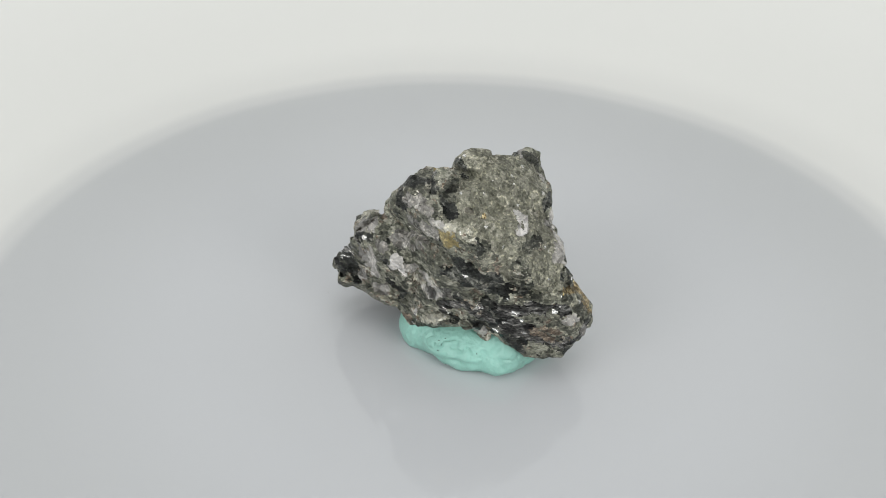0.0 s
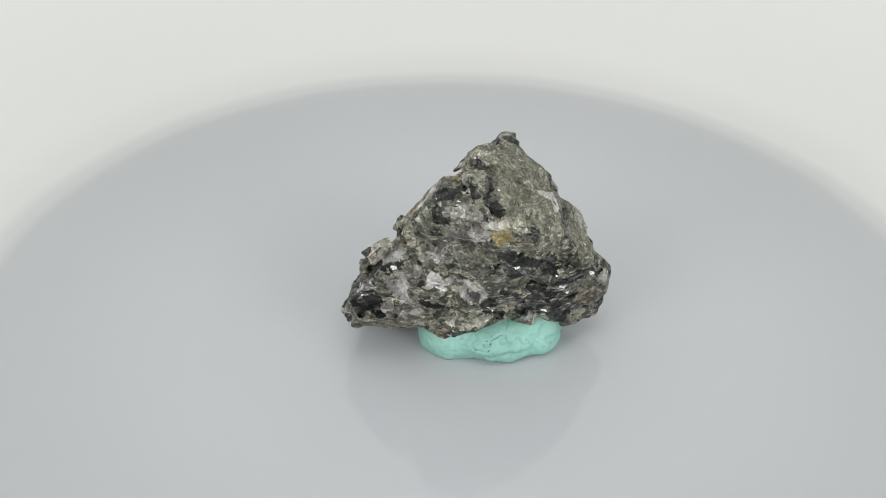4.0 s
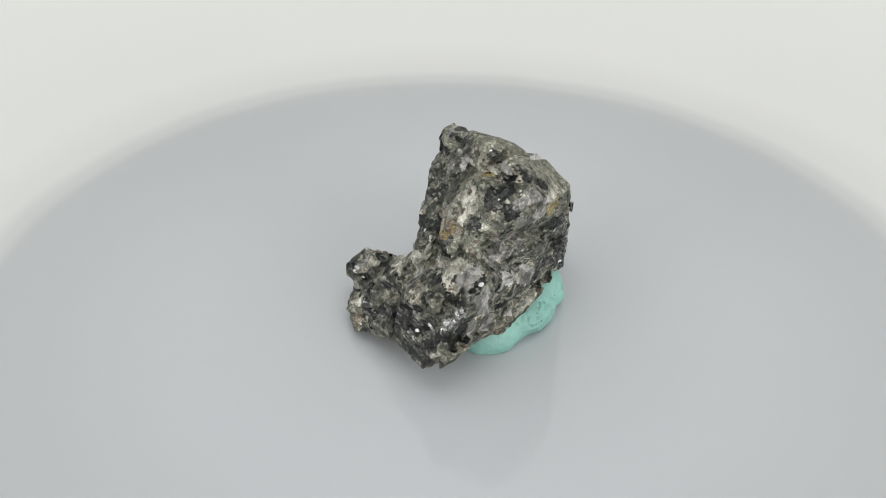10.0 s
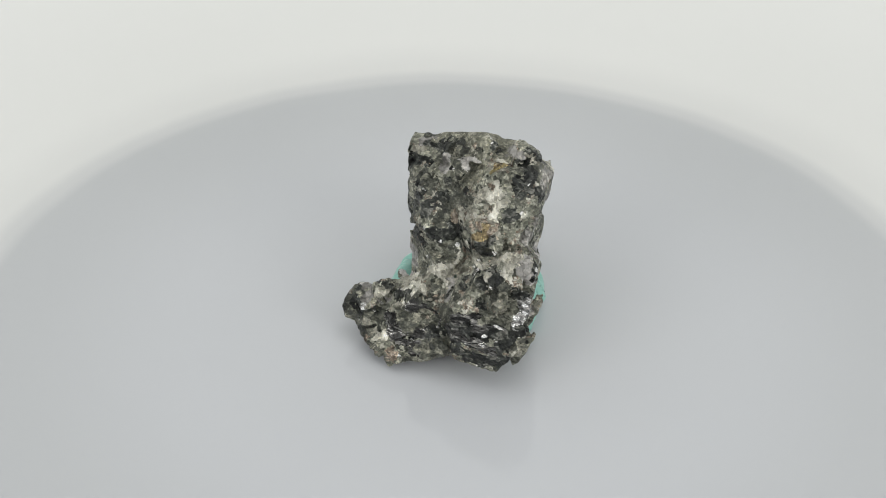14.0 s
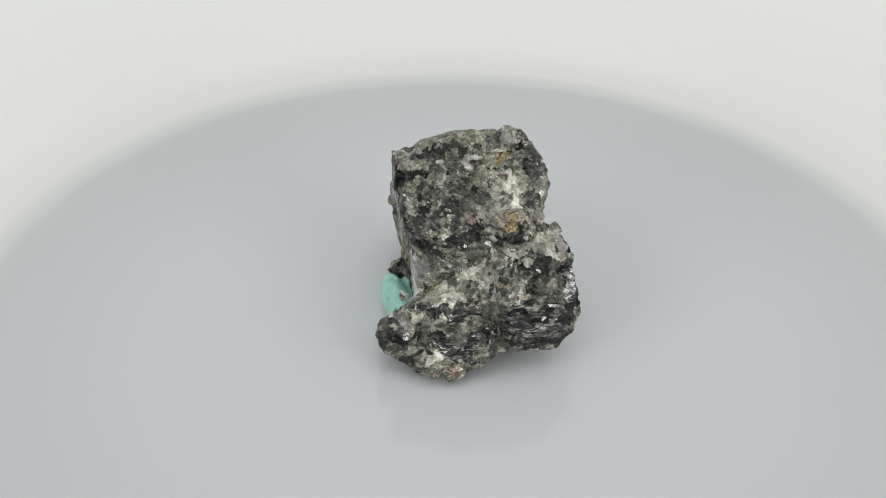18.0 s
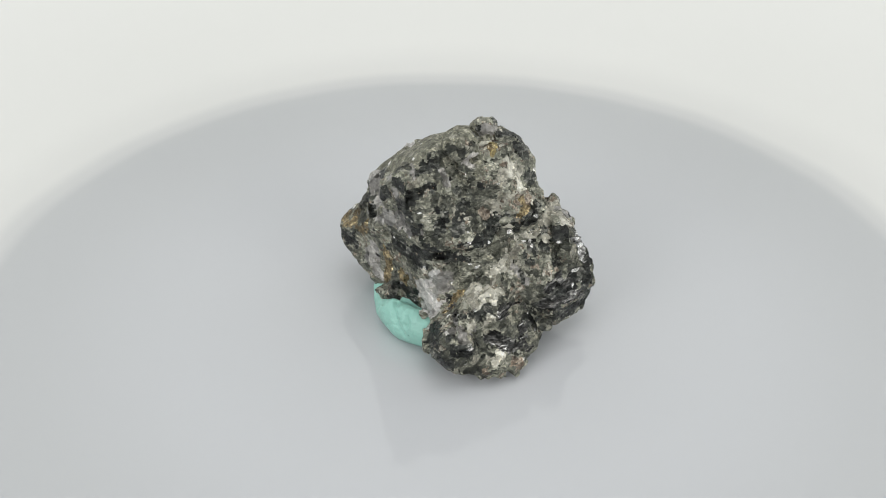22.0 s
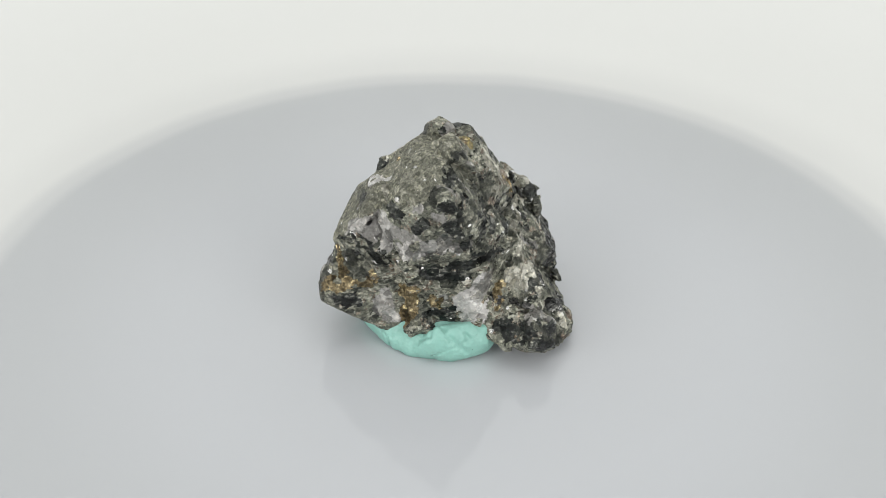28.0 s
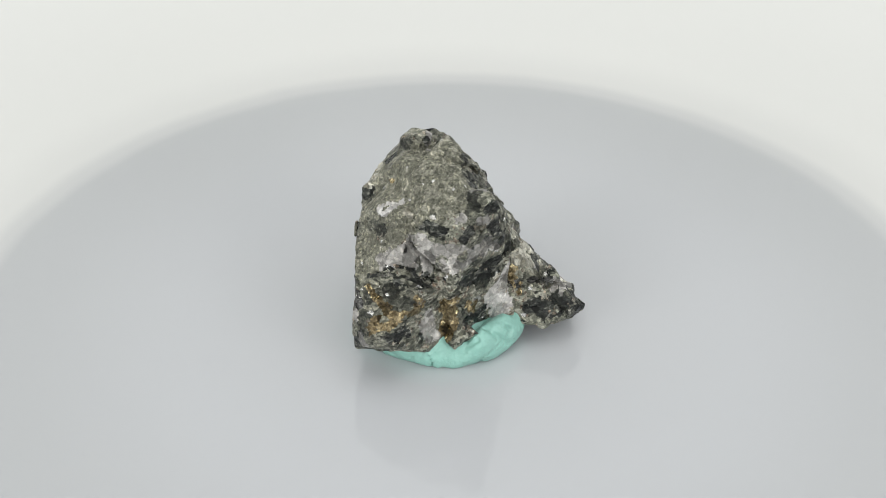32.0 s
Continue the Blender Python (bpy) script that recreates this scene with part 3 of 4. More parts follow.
vein("dark", 1.08, "15.8 -9.0 17.0; 15.7 -7.5 15.5")
vein("dark", 0.79, "4.6 0.8 30.8; -0.5 -1.3 32.1; -1.5 -4.4 30.9")
vein("dark", 1.20, "-17.5 3.1 10.9; -18.5 0.1 13.5")
vein("dark", 1.22, "17.6 -13.0 13.9; 18.9 -14.0 11.5")
vein("dark", 1.74, "-0.6 17.7 7.7; -3.5 15.2 6.2")
vein("dark", 1.33, "15.6 -13.0 15.3; 15.8 -10.5 17.5")
vein("dark", 1.08, "-9.7 12.6 4.8; -13.7 8.9 7.2")
vein("dark", 1.20, "8.1 -15.9 22.0; 9.6 -16.2 18.4")
vein("dark", 1.63, "-18.7 -1.7 11.9; -17.2 -3.1 14.0")
vein("dark", 0.93, "17.1 -10.2 14.1; 15.6 -7.3 15.3; 17.5 -7.5 11.5")
vein("dark", 0.70, "9.2 1.9 30.4; 11.0 1.5 29.1")
vein("dark", 0.89, "-4.9 0.9 26.7; -3.0 2.9 24.3; -1.7 5.1 21.5")
vein("dark", 0.69, "11.7 -4.1 27.6")
vein("dark", 0.89, "4.4 2.7 28.7")
vein("dark", 1.14, "-0.7 14.5 10.0; -0.4 12.9 11.0")
vein("dark", 1.03, "-20.9 -0.5 10.8; -21.3 1.2 8.3")
vein("dark", 0.92, "13.9 -15.7 12.9; 14.9 -16.0 9.2")
vein("dark", 0.70, "-2.2 1.6 25.7; 0.6 1.4 30.1")
vein("dark", 0.89, "-1.7 -9.4 31.6; -2.5 -10.6 30.4")
vein("dark", 0.72, "13.6 0.7 21.9")
vein("dark", 0.86, "-10.3 -7.1 24.4")
vein("dark", 1.02, "-15.4 2.7 17.4; -16.8 1.5 17.1")
# black mica; the streaks along crevices and recesses paint their shade in black
vein("black", 1.04, "-10.2 -2.3 25.5")
vein("black", 0.65, "-15.8 6.5 9.8; -18.3 3.6 9.9")
vein("black", 0.86, "-9.9 -2.2 25.5; -10.5 -3.0 25.7")
vein("black", 0.94, "-0.1 -14.3 19.4; 2.7 -15.6 18.4; 6.9 -15.7 16.5")
vein("black", 1.17, "12.6 1.3 25.1; 13.1 0.9 24.5")
vein("black", 1.00, "11.6 1.7 7.1; 9.0 2.7 7.5")
vein("black", 0.73, "9.7 1.9 15.9; 6.6 5.3 16.3; 3.1 7.2 16.9")
vein("black", 1.11, "-3.0 -12.7 18.5; 0.3 -13.8 17.4; 3.7 -15.5 18.1; 9.0 -15.0 16.7")
vein("black", 0.82, "-16.1 6.9 5.2; -18.1 5.1 5.2")
vein("black", 0.57, "-3.2 -11.5 9.6; -0.7 -12.5 8.9")
vein("black", 0.48, "14.9 -13.2 18.1; 14.8 -9.4 18.2; 14.2 -5.9 17.1")
vein("black", 0.74, "-10.1 -7.8 10.8; -11.6 -6.7 11.3")
vein("black", 1.10, "9.0 5.4 23.4; 10.3 4.9 25.8")
vein("black", 0.65, "1.6 -13.9 9.4; 4.9 -15.0 9.0; 7.1 -15.9 8.1")
vein("black", 0.64, "4.6 -14.9 10.0; 7.4 -15.9 7.5; 9.7 -15.9 5.6")
vein("black", 1.20, "-8.8 3.0 20.9; -10.2 1.9 21.5; -6.7 3.0 19.4")
vein("black", 1.01, "-9.5 -4.5 28.5; -7.8 -7.3 30.7; -5.1 -7.1 31.4")
vein("black", 0.72, "14.5 -1.8 17.6; 9.9 1.7 15.3")
vein("black", 0.71, "-9.5 1.9 19.8; -12.4 1.1 21.3")
vein("black", 0.65, "-9.3 -8.1 10.6; -9.9 -7.5 8.7")
vein("black", 0.49, "2.4 1.5 27.6")
vein("black", 0.81, "1.6 2.7 26.2")
vein("black", 0.58, "-8.9 6.3 13.2")
vein("black", 1.42, "5.3 13.3 6.2; 4.9 15.1 6.5; 4.7 11.4 6.7")
vein("black", 0.65, "-2.5 1.3 26.2")
vein("black", 1.08, "-2.8 -10.8 30.3; -1.9 -12.3 28.3")
vein("black", 0.80, "-17.9 3.9 10.2; -19.7 1.9 10.4")
vein("black", 1.06, "-9.7 4.6 15.0; -10.5 3.9 15.6")
vein("black", 0.92, "-10.2 -7.7 27.7; -9.0 -8.9 27.2")
vein("black", 0.95, "6.2 1.0 30.2; 5.6 0.7 30.7")
vein("black", 0.83, "-10.4 3.0 16.8")
vein("black", 0.41, "-15.2 -4.9 18.6; -12.0 -5.6 18.7")
vein("black", 1.01, "13.1 -4.1 26.0; 12.3 -5.0 26.0; 13.4 -2.8 25.7")
vein("black", 0.48, "-8.9 7.0 12.8")
vein("black", 0.96, "3.5 6.4 23.9; 4.4 6.4 21.5")
vein("black", 0.63, "-17.2 -1.4 15.6")
vein("black", 0.97, "-4.7 3.0 21.7; -3.2 4.0 21.2")
vein("black", 1.06, "1.2 4.8 23.0; 1.6 6.6 21.3; 0.4 3.3 24.3")
vein("black", 0.97, "2.1 18.4 7.3; -0.3 18.3 7.3")
vein("black", 0.55, "15.5 -9.3 17.5; 14.2 -4.3 16.3")
vein("black", 0.57, "7.5 3.4 29.9; 5.0 1.3 30.0")
vein("black", 1.10, "-19.8 3.1 8.8; -20.2 0.7 11.2")
vein("black", 0.95, "-12.7 1.5 17.9; -16.2 1.7 18.5; -12.4 3.4 16.2")
vein("black", 0.64, "3.1 17.1 8.9")
vein("black", 0.73, "-0.7 13.7 10.9; -2.2 12.3 9.5; -3.4 11.5 10.2")
vein("black", 0.55, "7.3 6.4 22.2")
vein("black", 0.80, "20.1 -10.0 10.1")
vein("black", 0.63, "10.5 4.6 29.3")
vein("black", 0.73, "-3.7 3.6 20.5; -4.5 3.1 20.5")
vein("black", 0.84, "19.9 -9.5 10.2; 18.6 -7.9 10.8")
vein("black", 1.45, "-9.5 10.5 7.1; -14.6 7.5 9.6; -17.3 4.5 10.3")
vein("black", 0.93, "-5.1 -8.8 32.4; -4.9 -10.1 31.4")
vein("black", 0.99, "9.2 2.6 7.2; 7.8 4.0 7.7")
vein("black", 0.78, "-7.8 -4.4 30.1; -8.7 -5.0 29.8")
vein("black", 0.63, "-0.9 -4.6 31.9; -1.4 -3.9 32.5")
vein("black", 0.73, "-3.3 5.3 19.7; -2.4 6.4 19.6")
vein("black", 0.85, "10.9 4.1 29.0")
vein("black", 0.80, "-18.0 -1.8 9.8; -17.1 -2.8 8.7")
vein("black", 0.48, "-17.1 -3.1 18.0; -14.8 -5.2 18.6")
vein("black", 0.51, "-10.6 4.7 14.6")
vein("black", 0.95, "9.2 4.7 27.3; 8.9 5.5 25.8")
vein("black", 0.79, "17.6 -7.3 9.6; 19.3 -8.8 9.6")
vein("black", 0.64, "8.3 6.0 21.8; 6.0 6.6 18.7")
vein("black", 1.07, "-12.5 8.5 8.3; -16.1 6.9 5.4")
vein("black", 0.96, "-20.5 0.0 11.5; -19.7 -1.0 9.4")
vein("black", 0.85, "10.6 4.4 29.1; 10.1 5.0 28.5")
vein("black", 0.80, "4.6 17.6 7.9; 3.9 18.4 4.8")
vein("black", 1.11, "-18.8 -1.8 12.9; -16.7 -3.0 9.6")
vein("black", 0.82, "-12.4 -6.6 15.7; -11.5 -7.1 14.4")
vein("black", 0.81, "-1.5 12.2 9.5")
vein("black", 0.74, "-15.0 3.2 13.7; -14.2 4.2 13.8")
vein("black", 0.81, "8.0 3.6 16.5; 5.1 7.0 18.0; 2.5 7.1 17.2; -0.3 7.2 16.4")
vein("black", 1.05, "-15.4 7.5 5.4; -18.6 4.5 5.8; -20.5 2.6 6.8")
vein("black", 0.98, "-4.7 3.1 19.7; -2.1 6.3 19.9")
vein("black", 1.00, "-10.7 1.1 22.8")
vein("black", 1.52, "-1.2 -13.4 20.7; 2.1 -15.3 18.7; 4.6 -16.7 19.6")
vein("black", 0.47, "-16.5 -0.2 15.3; -17.3 -2.2 15.8")
vein("black", 0.97, "13.8 -0.6 17.1; 9.1 2.4 14.2; 6.9 5.2 14.4")
vein("black", 0.64, "-6.2 2.9 22.2")
vein("black", 0.97, "-0.5 14.1 11.2; 0.6 14.3 11.4")
vein("black", 0.81, "2.9 20.1 5.8; 5.5 17.7 5.6")
vein("black", 0.83, "-0.7 -13.2 13.7")
vein("black", 1.15, "8.3 3.4 5.9; 12.7 2.8 6.4")
vein("black", 0.49, "-1.5 -12.8 8.4")
vein("black", 0.99, "5.6 4.1 27.6; 7.9 4.7 27.3")
vein("black", 0.72, "15.5 -10.5 20.0; 15.4 -7.0 19.4; 13.8 -3.9 17.1")
vein("black", 1.06, "-0.9 6.9 18.6; -3.3 6.1 18.8; 0.4 7.2 19.0")
vein("black", 0.84, "6.9 -15.8 7.7; 9.6 -16.0 7.5")
vein("black", 0.64, "-0.9 -4.6 31.9; -0.1 -5.6 30.8")
vein("black", 0.66, "5.0 6.4 25.0")
vein("black", 0.81, "2.3 -15.3 24.8; 1.7 -14.8 25.5")
vein("black", 1.01, "4.1 -13.9 14.0; 5.3 -15.7 11.2")
vein("black", 1.05, "4.2 13.7 7.5; 5.4 16.3 7.5; 1.8 14.3 9.9")
vein("black", 0.88, "16.6 -15.5 5.8; 19.2 -14.1 10.2")
vein("black", 0.71, "-10.5 -7.5 24.9; -9.0 -8.4 24.0")
vein("black", 0.90, "-9.9 -5.4 28.7; -9.9 -7.7 28.4")
vein("black", 0.64, "-0.5 -5.0 31.7; -2.0 -6.8 32.4")
vein("black", 0.63, "-17.5 -0.2 17.4; -16.4 -0.9 16.7")
vein("layered", 1.14, "-8.9 11.8 6.0; -10.1 13.1 4.4")
vein("layered", 0.88, "-13.7 8.6 8.6; -18.9 3.9 7.7")
vein("layered", 0.95, "-16.0 5.3 10.5; -18.5 2.7 10.7")
vein("layered", 0.70, "-13.0 7.8 11.1; -15.4 5.2 12.1")
vein("layered", 1.06, "-3.6 14.6 7.0; -6.4 15.0 5.5; -8.9 13.5 4.8")
vein("layered", 1.33, "-5.7 11.7 9.6; -8.9 9.5 8.4; -7.8 12.6 7.3")
vein("layered", 1.12, "2.0 -14.2 12.6; 7.1 -16.2 13.8; 10.5 -15.7 14.1; 15.7 -15.1 13.2")
vein("layered", 1.05, "-12.7 8.5 8.9; -17.3 5.8 8.7")
vein("layered", 1.13, "8.1 -15.7 9.1; 12.6 -16.0 8.3; 16.1 -15.6 7.5")
vein("layered", 1.05, "1.2 -14.4 12.6; 6.4 -15.7 12.0; 10.5 -15.7 10.4")
vein("layered", 0.98, "-2.7 -11.7 10.9; 0.3 -13.8 12.6; 6.9 -15.6 9.8")
vein("layered", 0.63, "1.6 14.5 10.1; 2.7 7.3 9.1")
vein("smoky", 1.09, "-8.7 -9.0 28.4; -6.8 -10.3 29.2; -5.7 -11.8 28.5")
vein("smoky", 1.03, "-9.9 -6.0 18.5; -8.9 -6.8 19.2")
vein("smoky", 1.11, "-12.9 -6.5 18.1")
vein("smoky", 0.86, "9.5 4.9 20.9; 7.5 6.6 21.3")
vein("smoky", 0.86, "10.5 3.7 21.3")
vein("smoky", 1.20, "10.6 3.5 20.9; 10.1 4.1 23.0")
vein("smoky", 1.57, "-9.9 -5.5 19.2; -7.1 -9.0 20.7")
vein("smoky", 1.23, "-5.1 -10.4 12.7; -2.5 -12.4 13.8")
vein("smoky", 1.35, "-7.7 -10.2 24.9; -4.9 -12.3 25.0")
vein("quartz", 1.11, "13.5 -2.9 22.6; 13.4 -0.2 22.4; 11.9 2.4 20.9")
vein("quartz", 1.29, "14.7 -11.3 20.9; 14.1 -7.7 22.2; 12.7 -4.6 20.6")
vein("quartz", 1.16, "15.3 -9.0 21.1; 14.8 -7.0 20.5")
vein("quartz", 1.31, "13.8 -1.5 19.7; 12.0 2.3 21.3")
vein("quartz", 0.72, "3.1 -14.2 7.9")
vein("quartz", 0.71, "3.5 1.6 28.7; 3.1 2.3 27.6")
vein("quartz", 0.79, "3.9 1.6 29.3")
vein("quartz", 0.76, "11.7 0.4 27.6; 12.1 -0.4 27.1")
vein("quartz", 0.71, "-7.3 -8.7 6.8")
vein("quartz", 1.25, "14.6 -4.5 10.8; 14.2 -3.7 8.7; 15.3 -5.0 9.8")
vein("quartz", 1.28, "14.7 -4.7 10.2; 15.2 -4.7 8.3; 13.7 -3.7 6.0")
vein("quartz", 0.80, "-3.0 -5.7 32.3; -3.8 -5.8 31.9")
vein("quartz", 0.88, "-5.9 -9.7 12.7; -3.8 -11.4 12.9")
vein("quartz", 0.67, "-4.8 -13.0 27.2; -3.6 -13.5 27.0")
vein("quartz", 0.78, "-15.9 -3.9 10.8; -16.3 -3.3 9.8")
vein("quartz", 0.70, "-15.2 -4.9 15.5; -14.6 -5.0 13.2")
vein("quartz", 0.71, "8.1 2.8 30.3; 8.3 3.8 30.1")
vein("quartz", 0.69, "-3.9 -6.3 32.7; -4.9 -6.9 32.2")
vein("quartz", 0.85, "12.7 -7.5 23.4")
vein("quartz", 0.76, "-8.2 -9.8 25.9")
vein("quartz", 0.73, "8.8 3.0 10.0")
vein("quartz", 0.59, "11.1 3.2 27.2")
vein("quartz", 0.72, "2.7 7.4 13.4")
vein("quartz", 0.52, "8.2 1.7 30.2")
vein("quartz", 0.71, "2.5 16.4 9.4; 3.9 16.3 9.0")
vein("quartz", 0.77, "10.9 4.0 27.0; 11.2 2.8 27.0")
vein("quartz", 0.63, "-14.7 -5.3 16.7; -14.2 -5.3 14.2; -13.7 -5.3 11.9")
vein("quartz", 0.80, "16.4 -15.7 11.5; 17.5 -15.3 11.9")
vein("quartz", 0.88, "-14.0 -5.0 9.2; -12.5 -5.8 9.3")
vein("quartz", 0.51, "-16.8 -4.2 16.5; -15.5 -4.4 13.4")
vein("quartz", 0.79, "-2.3 -6.1 31.4; -3.2 -6.3 32.8")
vein("quartz", 0.62, "-7.6 5.7 14.1; -9.7 7.4 12.4")
vein("quartz", 0.88, "-8.7 -8.7 15.9; -5.1 -10.5 14.4")
vein("quartz", 0.68, "-14.4 -3.5 21.2; -14.9 -3.9 19.4")
vein("quartz", 1.45, "-15.4 -2.3 18.9; -14.7 -3.3 20.1; -16.9 -3.1 18.5")
vein("quartz", 0.72, "1.8 15.2 9.6; 2.7 14.9 9.1")
vein("quartz", 0.71, "2.1 -14.0 8.2; 3.5 -14.2 8.2")
vein("quartz", 0.70, "1.0 15.8 9.2; 0.6 17.1 8.1")
vein("quartz", 0.62, "0.6 15.9 8.7; -0.7 13.5 8.0")
vein("quartz", 1.17, "3.3 7.5 13.8; 5.2 6.5 10.2; 1.4 8.8 12.4")
vein("quartz", 0.79, "18.7 -14.3 9.2; 19.3 -13.6 8.1")
vein("quartz", 1.17, "13.6 -6.0 24.1; 13.6 -3.7 22.4; 14.1 -4.8 19.1")
vein("quartz", 1.05, "0.0 0.9 29.8; -1.1 -0.7 30.4")
vein("quartz", 0.64, "1.3 14.3 9.0")
vein("cream", 0.77, "-17.7 2.5 15.3; -17.7 2.1 13.6")
vein("cream", 0.71, "-0.5 8.7 11.7; -0.6 8.5 13.2")
vein("cream", 0.69, "-8.7 -2.3 27.1")
vein("cream", 0.67, "0.4 -11.8 28.9")
vein("cream", 0.62, "-3.8 12.7 9.1; -2.9 13.9 7.9")
vein("cream", 0.96, "-5.2 1.1 26.4; -4.5 1.9 25.1")
vein("cream", 0.87, "-5.5 0.7 27.1; -5.9 -0.3 27.8")
vein("cream", 0.76, "-15.0 -4.0 19.3")
vein("cream", 0.53, "-4.1 16.8 4.4; -4.5 17.5 3.9")
vein("cream", 0.70, "-4.5 17.1 4.2; -4.9 16.3 5.1")
vein("cream", 0.79, "-4.2 3.0 24.3")
vein("cream", 0.71, "-6.9 5.5 14.8; -8.2 5.4 14.4")
vein("cream", 0.69, "8.4 4.7 28.9; 7.3 4.2 29.1")
vein("cream", 0.97, "-6.4 6.1 15.5; -5.6 7.4 15.2; -8.2 6.0 13.5")
vein("cream", 0.68, "-6.9 -1.0 27.7; -6.5 -1.8 29.1")
vein("cream", 0.62, "-1.1 17.8 5.2")
vein("cream", 0.69, "-11.4 -4.4 25.6")
vein("cream", 0.72, "-1.1 10.5 11.1")
vein("cream", 1.34, "-1.3 9.6 11.9; -1.7 10.6 10.8; -0.9 8.7 12.0")
vein("cream", 0.75, "0.4 -14.4 26.3; 1.2 -15.0 25.8")
vein("cream", 0.71, "-5.3 -10.5 7.7; -3.4 -11.8 8.5")
vein("cream", 0.86, "-6.3 2.2 24.7; -7.7 1.5 23.8")
vein("cream", 0.68, "10.3 -7.7 25.9")
vein("cream", 1.01, "-15.5 0.1 20.3; -16.4 1.1 19.0")
vein("cream", 0.84, "-3.5 -13.6 26.6; -1.8 -13.9 27.0")
vein("cream", 0.71, "-12.9 2.3 17.1")
vein("cream", 0.72, "-11.4 2.0 18.2; -9.3 2.9 18.0")
vein("cream", 0.71, "-4.4 10.7 11.3")
vein("cream", 0.52, "-17.7 2.6 15.9")
vein("cream", 0.71, "-17.2 3.2 15.0")
vein("cream", 0.90, "-2.6 9.6 11.9; -5.6 9.1 12.3")
vein("cream", 1.13, "-13.3 -1.2 20.1; -15.0 -1.8 20.6; -12.7 0.5 18.7")
vein("cream", 0.64, "-1.3 14.1 9.7")
vein("cream", 0.45, "-16.8 -2.9 11.7")
vein("cream", 0.43, "-21.3 -0.1 10.4")
vein("cream", 0.69, "-3.0 -2.4 30.2")
vein("cream", 0.62, "-6.0 -9.8 6.6; -4.1 -11.7 7.5")
vein("cream", 0.63, "-0.5 15.7 9.2; -0.9 14.6 9.7")
vein("cream", 0.69, "-21.5 1.7 8.7; -20.5 0.3 7.3")
vein("cream", 0.43, "9.2 -8.8 27.0; 10.9 -7.1 25.3")
vein("cream", 0.73, "-7.6 4.9 15.1; -6.7 4.5 16.3")
vein("cream", 0.51, "-21.3 0.7 8.7")
vein("cream", 0.69, "-10.6 -0.1 23.4; -8.9 -0.5 24.7; -7.2 -2.3 28.4")
vein("cream", 0.47, "-6.2 17.3 3.8")
vein("cream", 0.47, "-3.1 17.1 4.5")
vein("cream", 0.52, "-5.3 -11.4 29.1")
vein("cream", 0.83, "-8.0 4.2 15.7; -8.2 5.0 17.6")
vein("cream", 0.72, "-3.0 9.4 12.3; -5.5 7.0 15.8; -7.6 5.1 18.8")
vein("cream", 0.79, "-6.8 3.1 19.7")
vein("white", 0.51, "8.1 -9.6 26.9; 8.1 -12.7 25.8; 9.2 -12.0 25.5")
vein("white", 1.89, "6.4 5.3 9.3; 5.1 6.8 7.3; 5.7 6.1 5.8")
vein("white", 0.52, "9.2 -11.6 25.9; 8.8 -10.0 27.2")
vein("white", 1.19, "4.8 7.3 13.6; 6.3 5.6 9.8; 5.2 6.6 7.6")
vein("white", 0.42, "11.9 -4.1 27.4")
vein("white", 0.44, "-11.6 0.9 19.6")
vein("white", 0.70, "-9.8 -8.5 15.9; -9.2 -8.5 14.2")
vein("white", 0.35, "-14.3 -5.1 12.1")
vein("white", 0.69, "-11.1 -7.7 16.3; -9.7 -8.3 16.4; -11.2 -7.3 15.0")
# a glint, painted as a small white spot
vein("white", 0.35, "-10.4 2.7 16.9")
vein("brassy", 0.50, "3.0 -11.5 27.2")
vein("brassy", 1.33, "12.5 -1.9 11.5; 12.3 -1.0 9.4; 12.4 -1.4 6.0")
vein("brassy", 1.09, "12.7 -1.7 10.4; 12.3 -0.7 11.9; 12.3 -2.1 6.7")
vein("brassy", 0.52, "-3.8 -3.6 30.8; -3.8 -2.9 30.2")
vein("brassy", 0.94, "19.5 -12.3 11.6; 19.1 -10.7 12.1; 18.7 -11.5 12.7")
vein("brassy", 0.55, "3.1 9.4 8.1")
vein("brassy", 0.69, "15.9 -5.8 14.9")
vein("brassy", 0.78, "15.9 -12.8 15.1; 17.6 -10.3 13.7; 18.6 -8.8 12.6")
vein("brassy", 0.81, "1.2 7.7 10.0; 0.6 8.4 10.6; 2.0 8.9 8.8")
vein("brassy", 0.71, "10.3 1.3 10.0; 9.4 2.3 8.7")
vein("brassy", 0.70, "16.4 -5.9 13.1")
vein("brassy", 0.77, "15.7 -12.8 15.2; 15.3 -13.3 15.9")
vein("brassy", 0.73, "19.4 -10.2 11.9; 18.1 -8.8 12.9; 16.0 -5.2 13.8")
vein("brassy", 0.71, "-9.1 0.6 23.5; -9.5 1.4 22.4; -8.6 3.0 21.9")
vein("brassy", 0.71, "9.2 2.5 9.4")
vein("brassy", 0.54, "2.2 8.0 9.0")
vein("brown", 0.78, "-8.4 1.2 23.4; -8.8 0.3 24.3")
vein("brown", 0.52, "-6.1 -1.2 28.5")
vein("brown", 0.53, "-8.5 15.7 3.5")
vein("brown", 0.53, "-8.0 5.4 14.4")
vein("brown", 0.70, "-8.0 16.5 3.0; -8.6 15.8 3.3")
vein("brown", 0.52, "-7.6 2.8 23.0")
vein("brown", 0.36, "-11.6 5.6 14.0")
vein("brown", 0.61, "12.8 -16.2 10.6; 14.7 -15.9 9.5")
vein("brown", 0.70, "-2.0 3.0 22.6")
vein("brown", 0.60, "-9.7 0.6 23.1; -9.9 -0.6 24.1")
vein("brown", 0.71, "-2.8 3.1 22.0; -2.6 3.0 23.0")
vein("brown", 0.62, "-3.0 18.1 3.5")
